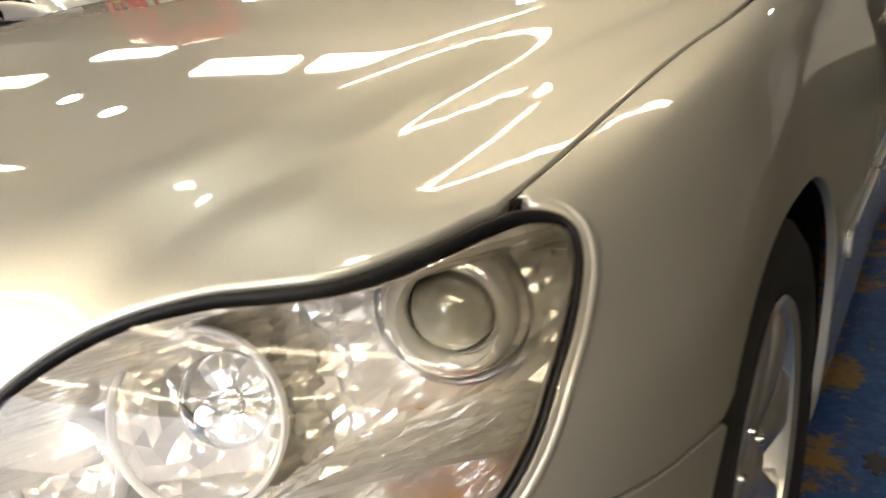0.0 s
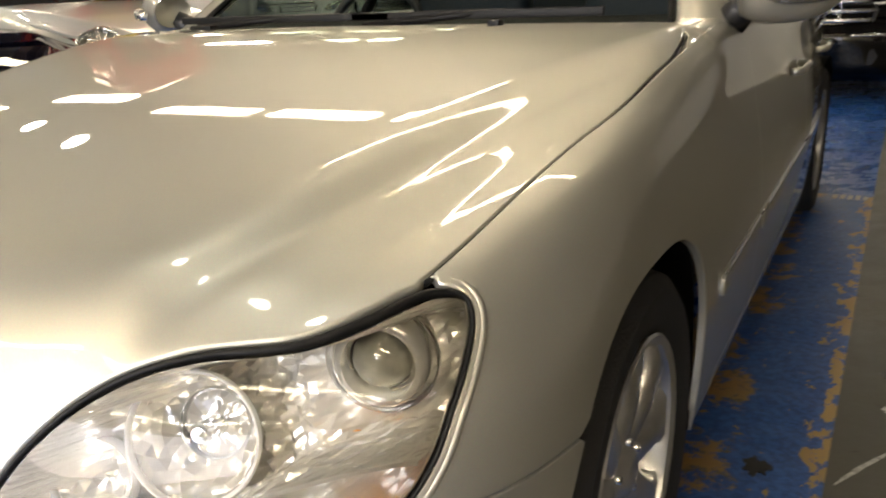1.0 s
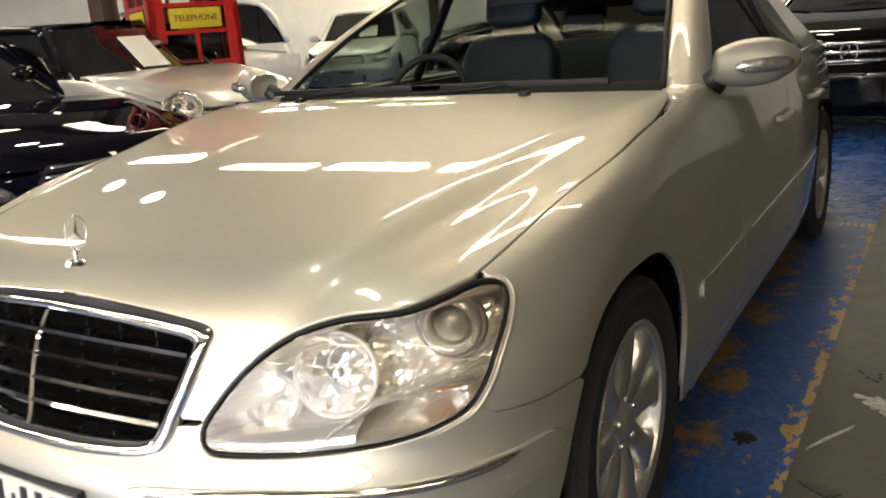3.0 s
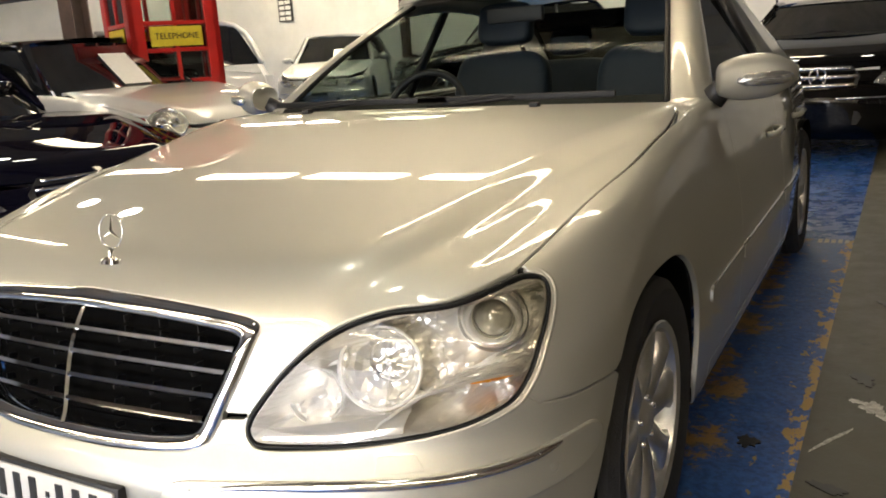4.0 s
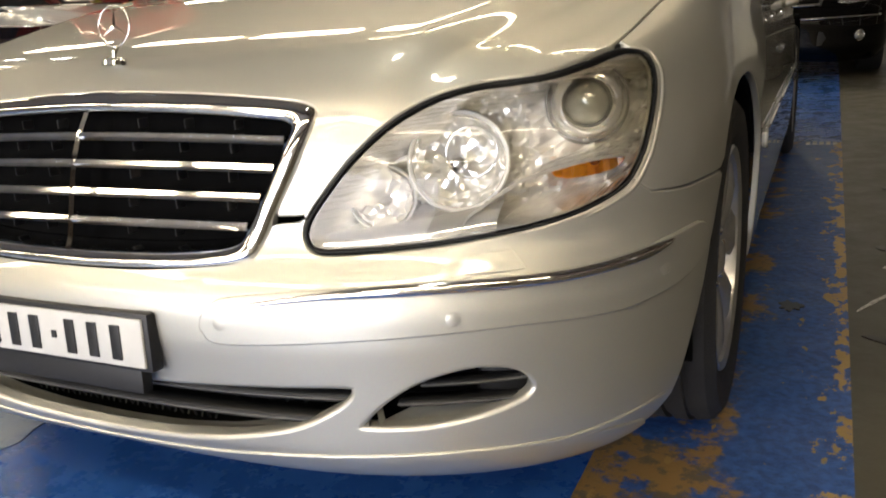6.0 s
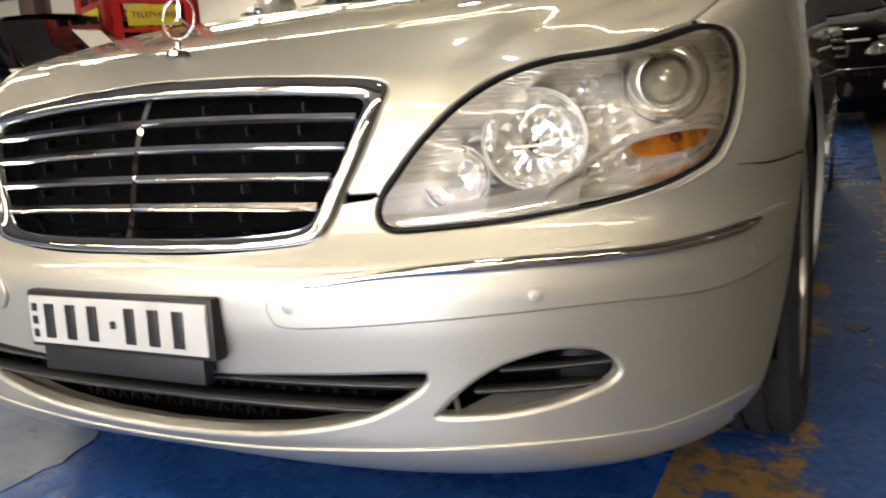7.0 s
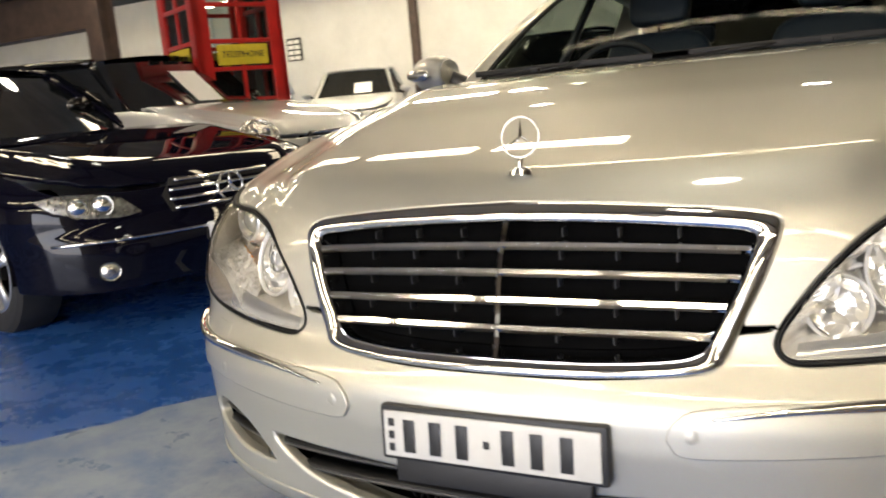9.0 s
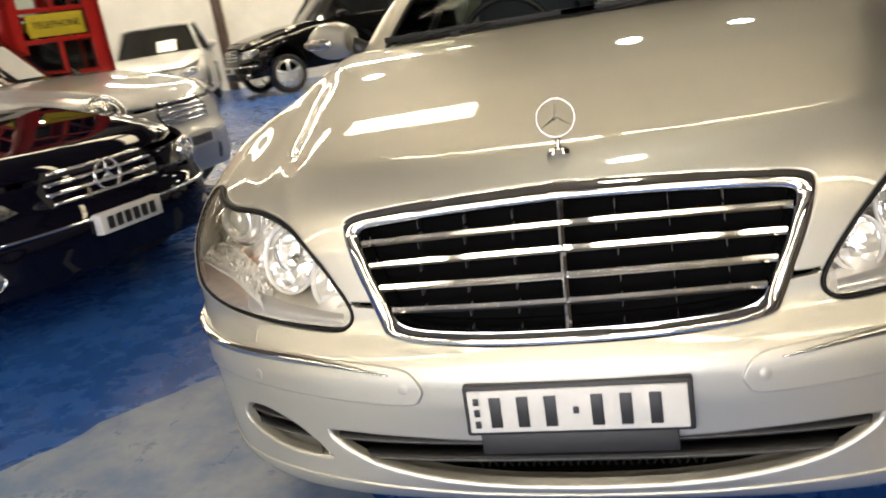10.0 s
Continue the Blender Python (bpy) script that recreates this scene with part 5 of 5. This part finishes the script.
# ---- the other cars ----
def other_car(name, label, paint, m, k, length, roof, roofmat, lamp, bars=0, plate_on=True, rim_r=.215, low=.24, glass=DARKGLASS, category="car", badge=True, bar_r=.010, lampmat=None):
    """A parked car on the same kind of skin, scaled by k. roof: windscreen foot, roof front, roof end, tail foot (metres), roof height, half width at the roof."""
    c = thing(name, label, category, "parked cars", at=m)
    D = Matrix.Diagonal((*k, 1))
    L = length / k[1]

    def put(nm, me, parent=c, lab=""):
        me.transform(D)
        return add(nm, me, parent, lab)

    def arc(yc, r=.345):
        return [(flank(yc - r * math.cos(a)), .37 + r * math.sin(a)) for a in np.linspace(0, math.pi, 24)]

    rear = L - 1.0
    a1, a2 = arc(.85), arc(rear)
    zb = low / k[2]
    side_line = [(0, .30), (0, .70), *[(s_, z_) for s_, z_ in ((.2, .70), (.4, .70), (.6, .72), (.75, .80), (.9, .85), (1.1, .89), (1.5, .955), (1.8, .98), (L - .9, .985), (L - .85 + .02, .93))],
                 (1 + L - YC, .80), (1 + L - YC, zb + .1), (a2[-1][0], zb), *a2[::-1], (a2[0][0], zb), (a1[-1][0], zb), *a1[::-1], (a1[0][0] - .01, zb), (.5, zb - .02), (0, zb)]
    put("body", panel(side_line, lift_side, paint, (.03, .025), both=True, plain=True, lip=.03))
    deck = [(0, .275), (.3, .268), (.52, .295), (.65, .35), (.75, .48), (.82, .74), (.85, 1.0), (.86, 1.5), (.80, 1 + roof[0] / k[1] - .75), (0, 1 + roof[0] / k[1] - .75)]
    put("bonnet", panel(deck, lift_top, paint, (.025, .025), proud=-.003, both=True, plain=True, lip=.02))
    if length - roof[3] > .4:
        tail = [(0, 1 + roof[3] / k[1] - .75 - .1), (.84, 1 + roof[3] / k[1] - .75 - .1), (.83, 1 + L - .75 - .02), (0, 1 + L - .75)]
        put("boot_lid", panel(tail, lift_top, paint, (.05, .05), both=True, plain=True, lip=.02))
    kx, ky, kz = k
    y0, y1, y2, y3, zr, wr = roof
    zb0, wb = .985 * kz, .86 * kx
    if length - y3 <= .4:
        add("tailgate", sheet(lambda u, v: (u * wb * (1 - .03 * v), y3 + (length - .03 - y3) * min(1, 2.5 * v) - .08 * u ** 4, zb0 + .01 - (zb0 - .36) * v), np.linspace(-1, 1, 14), np.linspace(0, 1, 8), paint), c)

    ws = wb * .95

    def glasspt(u, v):
        return (u * (ws + (wr - ws) * v), y0 + (y1 - y0) * v + .13 * u * u, zb0 + (zr - zb0) * v - .02 * u * u)

    add("windscreen", sheet(glasspt, np.linspace(-.93, .93, 12), np.linspace(0, 1, 6), glass), c)
    add("roof", sheet(lambda u, v: (u * wr, y1 + (y2 - y1) * v + .13 * u * u * (1 - v), zr + .04 * (1 - u * u) + .025 * math.sin(v * math.pi)), np.linspace(-1, 1, 12), np.linspace(0, 1, 8), roofmat), c)
    add("rear_window", sheet(lambda u, v: (u * (wr + (wb - wr) * v), y2 + (y3 - y2) * v, zr + (zb0 - zr) * v), np.linspace(-1, 1, 10), np.linspace(0, 1, 5), glass), c)
    for sx in (1, -1):
        add("windscreen_pillar", tube([glasspt(sx, v) for v in np.linspace(-.06, 1, 8)], .036, roofmat, 8), c)
        add("roof_rail", tube([tuple(p) for p in curve([(sx * wr, y1 + .12, zr - .01), (sx * (wr + .02), (y1 + y2) / 2, zr + .02), (sx * wr, y2, zr), (sx * wb, y3, zb0)], 4)], .034, roofmat, 8), c)
        add("side_window", sheet(lambda u, v: (sx * (wb * 1.0 + (wr - wb) * v), (y0 + .12) * (1 - u) + (y3 - .05) * u + v * ((y1 - y0 - .12) * (1 - u) + (y2 - y3 + .05) * u), zb0 + (zr - zb0) * v), np.linspace(0, 1, 10), np.linspace(0, 1, 4), glass), c)
        add("door_pillar", tube([(sx * (wb + .005), (y1 + y2) / 2, zb0), (sx * (wr + .01), (y1 + y2) / 2 + .05, zr)], .03, BLACK, 6), c)
        add("door_mirror", lathe([(.0001, -.05), (.05, -.045), (.075, -.02), (.08, .02), (.07, .05), (.0001, .05)], roofmat, 16, "y"), c, at=pose(sx * (wb + .16), y0 + .35, zb0 + .07) @ Matrix.Diagonal((1.2, .8, .75, 1)))
        add("mirror_foot", tube([(sx * wb, y0 + .36, zb0 + .02), (sx * (wb + .1), y0 + .36, zb0 + .05)], .02, BLACK, 6), c)
        # headlamps
        me = panel(lamp, lift_side, lampmat or LAMPGLASS, (.02, .02), proud=.006, lip=.02, mirror=sx < 0, plain=True)
        hl = put("headlamp", me, c, "clear headlamp with bright reflectors")
        if lamp is ROUNDISH:
            P = lift_side(np.array(grow(lamp, .006)))
            P = (P + normals_at(P) * .012) * (sx, 1, 1)
            put("bezel", tube([tuple(p) for p in P], .013, CHROME, 8, closed=True), hl, "chrome lamp bezel")
        mid = np.mean(np.array(lamp), 0)
        for ds in (-.035, .03):
            P = lift_side(np.array([mid + (ds, 0)]))[0] * (sx, 1, 1)
            me = lathe([(.052, .0), (.05, -.012), (.044, -.012), (.04, -.002), (.02, -.014), (.0001, -.018)], CHROME, 20, "y", 60)
            me.transform(Matrix.Translation((P[0], P[1] - .004, P[2])) @ Matrix.Rotation(radians(25 * sx), 4, "Z"))
            put("lamp_bowl", me, hl)
        if lamp is ROUNDISH:
            trim_ = lift_side(np.array(a1))
            put("arch_trim", tube([tuple(p) for p in (trim_ + normals_at(trim_) * .004) * (sx, 1, 1)], .030, BLACK, 8), c, "black plastic wheel arch trim")
            vent = lift_side(np.array([(flank(1.48), .80)]))[0] * (sx, 1, 1)
            put("side_repeater", box(vent[0] - .012, vent[0] + .012, vent[1] - .07, vent[1] + .07, vent[2] - .028, vent[2] + .028, BLACK, .008), c, "black side repeater surround")
        for yc in (.85 * ky, rear * ky):
            w = add("wheel", lathe([(rim_r, -.09), (rim_r + .03, -.105), (.30, -.108), (.322, -.09), (.33, -.04), (.33, .04), (.322, .09), (.30, .108), (rim_r + .03, .105), (rim_r, .09)], RUBBER, 40), c, at=pose(sx * (.90 * kx - .105), yc, .33, 0, 0, 0 if sx > 0 else 180))
            add("rim", lathe([(rim_r, .09), (rim_r - .01, .094), (rim_r - .02, .08), (rim_r - .03, .02)], ALLOY, 40), w)
            for i in range(5):
                t = 2 * math.pi * i / 5
                me = tube([(.072, 0, .02), (.085, 0, .10), (.086, 0, rim_r - .01)], [.035, .026, .034], ALLOY, 8, flat=.5)
                me.transform(Matrix.Rotation(t, 4, "X"))
                add("spoke", me, w)
            add("hub_cap", lathe([(.0001, .09), (.03, .088), (.05, .075)], ALLOY, 16), w)
            V, F = [], []
            for xx in (.93, .55):
                for a in np.linspace(-.2, math.pi + .2, 16):
                    V.append((sx * xx * kx, yc - .345 * ky * math.cos(a), (.37 + .35 * math.sin(a)) * kz))
            F = [(i, i + 1, 17 + i, 16 + i) for i in range(15)] + [tuple(range(16, 32))]
            add("arch_liner", mesh("liner", V, F, VOID), c)
    put("underbody", box(-.78, .78, .3, L - .2, zb, zb + .12, VOID))
    if bars:
        out = [(-.33, .575), (.33, .575), (.37, .66), (.31, .738), (-.31, .738), (-.37, .66)]
        gP = lift_both([(np.arctan2(x_, YC - .08) / (np.pi / 2), z_) for x_, z_ in out])
        V = np.concatenate([gP + (0, -.006, 0), gP + (0, .05, 0)])
        F = [(0, 1, 2, 3, 4, 5)] + [(i, 6 + i, 6 + (i + 1) % 6, (i + 1) % 6) for i in range(6)]
        g = put("grille", mesh("g", V, F, BLACK, smooth=False), c, "black grille with chrome bars")
        for i in range(bars):
            z_ = .590 + i * .135 / max(bars - 1, 1)
            h_ = np.interp(z_, [.575, .66, .738], [.32, .36, .30])
            P = lift_both([(s_, z_) for s_ in np.linspace(-h_, h_, 15) / .85 * .64]) + (0, -.010, 0)
            put("grille_bar", tube([tuple(p) for p in P], bar_r, CHROME, 8), g)
        if not badge:
            bars = 0
    if bars:
        P = lift_both([(0, .66)])[0]
        rp = [(P[0] + .074 * math.cos(a), P[1] - .022, P[2] + .074 * math.sin(a)) for a in np.linspace(0, 2 * math.pi, 24, endpoint=False)]
        put("badge_ring", tube(rp, .007, CHROME, 6, closed=True), g)
        for i in range(3):
            a = math.pi / 2 + i * 2.0944
            put("badge_ray", tube([(P[0], P[1] - .022, P[2]), (P[0] + .072 * math.cos(a), P[1] - .022, P[2] + .072 * math.sin(a))], [.012, .003], CHROME, 6), g)
    lowin = [(-.36, .27), (.36, .27), (.40, .33), (.36, .38), (-.36, .38), (-.40, .33)]
    gP = lift_both([(np.arctan2(x_, YC) / (np.pi / 2), z_) for x_, z_ in lowin])
    put("lower_intake", mesh("g", np.concatenate([gP + (0, -.004, 0), gP + (0, .03, 0)]), [(0, 1, 2, 3, 4, 5)] + [(i, 6 + i, 6 + (i + 1) % 6, (i + 1) % 6) for i in range(6)], BLACK, smooth=False))
    P = lift_both([(s_, .485) for s_ in np.linspace(.12, .62, 12)])
    for sx in (1, -1):
        put("bumper_strip", tube([tuple(p * (sx, 1, 1) + np.array((0, -.006, 0))) for p in P], .008, CHROME, 6))
        fp = lift_side(np.array([(.47, .34)]))[0]
        me = lathe([(.0001, -.01), (.03, -.008), (.04, 0), (.045, -.004), (.048, .01)], LAMPGLASS, 18, "y", 60)
        me.transform(Matrix.Translation((sx * fp[0], fp[1] - .004, fp[2])) @ Matrix.Rotation(radians(20 * sx), 4, "Z"))
        put("fog_lamp", me)
    if plate_on:
        pl = put("number_plate", box(-.19, .19, -.03, .02, .40, .50, PLATE, .004))
        for i in range(6):
            put("character_bar", box(-.15 + i * .052, -.115 + i * .052, -.034, -.029, .42, .48, INK), pl)
    return c


SLANT = [(.36, .60), (.42, .585), (.52, .60), (.60, .64), (.66, .70), (.60, .715), (.50, .705), (.42, .675)]
ROUNDISH = [(.585 + .100 * math.cos(a) + .02 * math.sin(a), .745 + .082 * math.sin(a)) for a in np.linspace(0, 2 * math.pi, 20, endpoint=False)]


def parked(x, y, rz):
    """On the floor, which slopes a little there."""
    return pose(x, y, floor_z(x), 0, 0, rz)


other_car("navy_saloon", "dark navy saloon car with chrome grille bars", NAVY, parked(-2.15, 1.92, 78), (.96, .96, .91), 4.5, (2.02, 2.76, 3.5, 4.05, 1.35, .58), NAVY, SLANT, 4, lampmat=LAMPDIM)
hatch = other_car("white_hatchback", "silver-white hatchback with black roof and paper notice", WHITEP, parked(-2.87, 3.90, 90), (.89, .76, 1.02), 3.65, (1.20, 1.63, 3.1, 3.45, 1.39, .60), JET, ROUNDISH, 5, badge=False)
add("paper_notice", sheet(lambda u, v: (-.10 + .28 * u, 1.228 + .275 * v, 1.045 + .25 * v), np.linspace(0, 1, 3), np.linspace(0, 1, 3), PAPER), hatch, "white paper notice behind glass")
other_car("black_saloon", "black saloon car with bright chrome grille bars", JET, parked(.66, 7.5, 2), (.99, 1.0, 1.12), 4.9, (1.5, 2.3, 3.5, 4.4, 1.46, .6), JET, SLANT, 3, plate_on=False, low=.16, bar_r=.016)
estate = other_car("silver_estate", "silver car parked near the white wall", WHITEP, parked(-7.65, 11.0, 24), (.92, .80, 1.0), 3.7, (1.2, 1.75, 3.1, 3.5, 1.46, .60), WHITEP, SLANT, 3)
add("paper_notice", sheet(lambda u, v: (.02 + .34 * u, 1.215 + .21 * v, 1.03 + .19 * v), np.linspace(0, 1, 3), np.linspace(0, 1, 3), PAPER), estate, "white paper notice behind glass")
other_car("silver_off_roader", "silver off-roader standing behind the telephone box", WHITEP, parked(-10.95, 6.75, -50), (.95, .86, 1.06), 4.5, (1.4, 1.9, 4.0, 4.35, 1.62, .64), WHITEP, SLANT, 3, low=.34)
other_car("black_off_roader", "black off-roader with five-spoke alloy wheels", JET, parked(-6.95, 12.36, -46), (1.0, .9, 1.15), 4.3, (1.5, 2.1, 3.8, 4.05, 1.75, .66), JET, SLANT, 4, low=.36, rim_r=.24, bar_r=.015)

# ---- lamps ----
def batten(x0, x1, y, z=3.6, glow=None, w=.10):
    b = thing("fluorescent_batten", "white fluorescent batten light hung under the roof", "ceiling light", "roof lights", at=pose((x0 + x1) / 2, y, z))
    h = (x1 - x0) / 2
    add("diffuser", box(-h + .03, h - .03, -w, w, -.03, .02, glow or TUBE, .01), b)
    add("housing", box(-h, h, -w - .02, w + .02, .02, .08, WALLP, .01), b)
    add("hanger", box(-.01, .01, -.01, .01, .08, 4.7 - z, STEEL), b)


for x0, x1, y in ((-10.1, -8.7, 5.5), (-8.40, -7.05, 6.3), (-5.85, -4.47, 5.6), (-4.23, -2.98, 5.6), (-2.74, -1.40, 5.6)):
    batten(x0, x1, y, glow=TUBE_SOFT, w=.18)
for x0 in (-8.3, -6.75):
    batten(x0, x0 + 1.42, 2.7)
# thin added pair, standing in for bonnet reflections of the row at y 5.6
for x0, x1 in ((-1.75, -.13), (-.05, 1.37)):
    batten(x0, x1, 3.35, w=.05)
for k in range(6):
    batten(-10.0 + 1.78 * k, -10.0 + 1.78 * k + 1.52, 11.0, glow=TUBE_NEW, w=.15)
# unseen row added near the north wall to brighten it
for k in range(5):
    batten(-13.6 + 2.2 * k, -13.6 + 2.2 * k + 1.52, 14.4, glow=TUBE_NEW)
# unseen rows ahead of the car, lengthened eastwards to light its front and wing
for k in range(7):
    batten(-7.2 + 1.78 * k, -7.2 + 1.78 * k + 1.52, -2.4, glow=TUBE)
for k in range(6):
    batten(-7.2 + 1.78 * k, -7.2 + 1.78 * k + 1.52, -5.6, glow=TUBE_NEW)
for x, y in ((-6.1, 4.5), (-7.3, 4.9), (-3.4, 8.9), (0, 8.6), (1.3, 8.8), (.13, .6)):
    h = thing("high_bay_lamp", "round high-bay lamp under the roof", "ceiling light", "high bay lamps", at=pose(x, y, 3.7))
    add("glass", lathe([(.0001, -.05), (.08, -.045), (.13, -.02), (.14, 0)], HIGHBAY, 24, "z"), h)
    add("body", lathe([(.15, -.02), (.15, .03), (.08, .12), (.06, .3), (.0001, .3)], SATIN, 24, "z"), h)
    add("rod", box(-.01, .01, -.01, .01, .3, 1.0, STEEL), h)

# ---- telephone box ----
booth = thing("telephone_box", "red telephone box with glazed panes and yellow sign", "telephone box", at=pose(-4.61, 4.73, floor_z(-4.61), 0, 0, -25))
W_ = .40
for i in range(4):
    fm = Matrix.Rotation(i * math.pi / 2, 4, "Z")
    side_ = add("door_frame", joined([box(-W_, -W_ + .13, -W_, -W_ + .06, .1, 2.3, RED, .008), box(W_ - .13, W_, -W_, -W_ + .06, .1, 2.3, RED, .008), box(-W_ + .13, W_ - .13, -W_, -W_ + .055, .1, .45, RED, .008),
                                      box(-W_ + .13, W_ - .13, -W_, -W_ + .055, 2.05, 2.3, RED, .008)], RED), booth, at=fm)
    for z in (.70, .97, 1.24, 1.47, 1.77):
        add("glazing_bar", box(-W_ + .13, W_ - .13, -W_ + .005, -W_ + .045, z - .018, z + .018, RED, .004), side_)
    add("glazing_bar", box(-.016, .016, -W_ + .006, -W_ + .044, .45, 2.05, RED, .004), side_)
    pane = add("pane", box(-W_ + .13, W_ - .13, -W_ + .02, -W_ + .026, .45, 2.05, BOOTHGLASS), side_)
    sg = add("sign", box(-W_ + .17, W_ - .17, -W_ - .004, -W_ + .004, 1.27, 1.44, YELLOW, .002), side_, "yellow telephone sign")
    font = bpy.data.curves.new("sign_text", "FONT")
    font.body, font.size, font.align_x, font.align_y, font.extrude = "TELEPHONE", .072, "CENTER", "CENTER", .001
    font.materials.append(INK)
    add("sign_lettering", font, sg, at=pose(0, -W_ - .006, 1.355, 90))
add("plinth", box(-W_ - .02, W_ + .02, -W_ - .02, W_ + .02, 0, .1, RED, .01), booth)
add("roof_cap", lathe([(.0001, 2.56), (.21, 2.53), (.42, 2.44), (.52, 2.36), (.585, 2.36), (.585, 2.30), (.0001, 2.30)], RED, 4, "z"), booth, at=pose(0, 0, 0, 0, 0, 45))
add("telephone", box(-.12, .12, .12, .30, 1.0, 1.5, BLACK, .02), booth)

# ---- wall sign ----
sign = thing("wall_sign", "small black wall sign with white panels", "sign", at=pose(-12.4, 16.17, 2.5))
add("board", box(-.22, .22, -.02, .02, -.28, .28, BLACK, .006), sign)
for i in range(4):
    for j in range(2):
        add("panel", box(-.18 + j * .19, -.02 + j * .19, -.026, -.019, .14 - i * .13, .23 - i * .13, PAPER), sign)
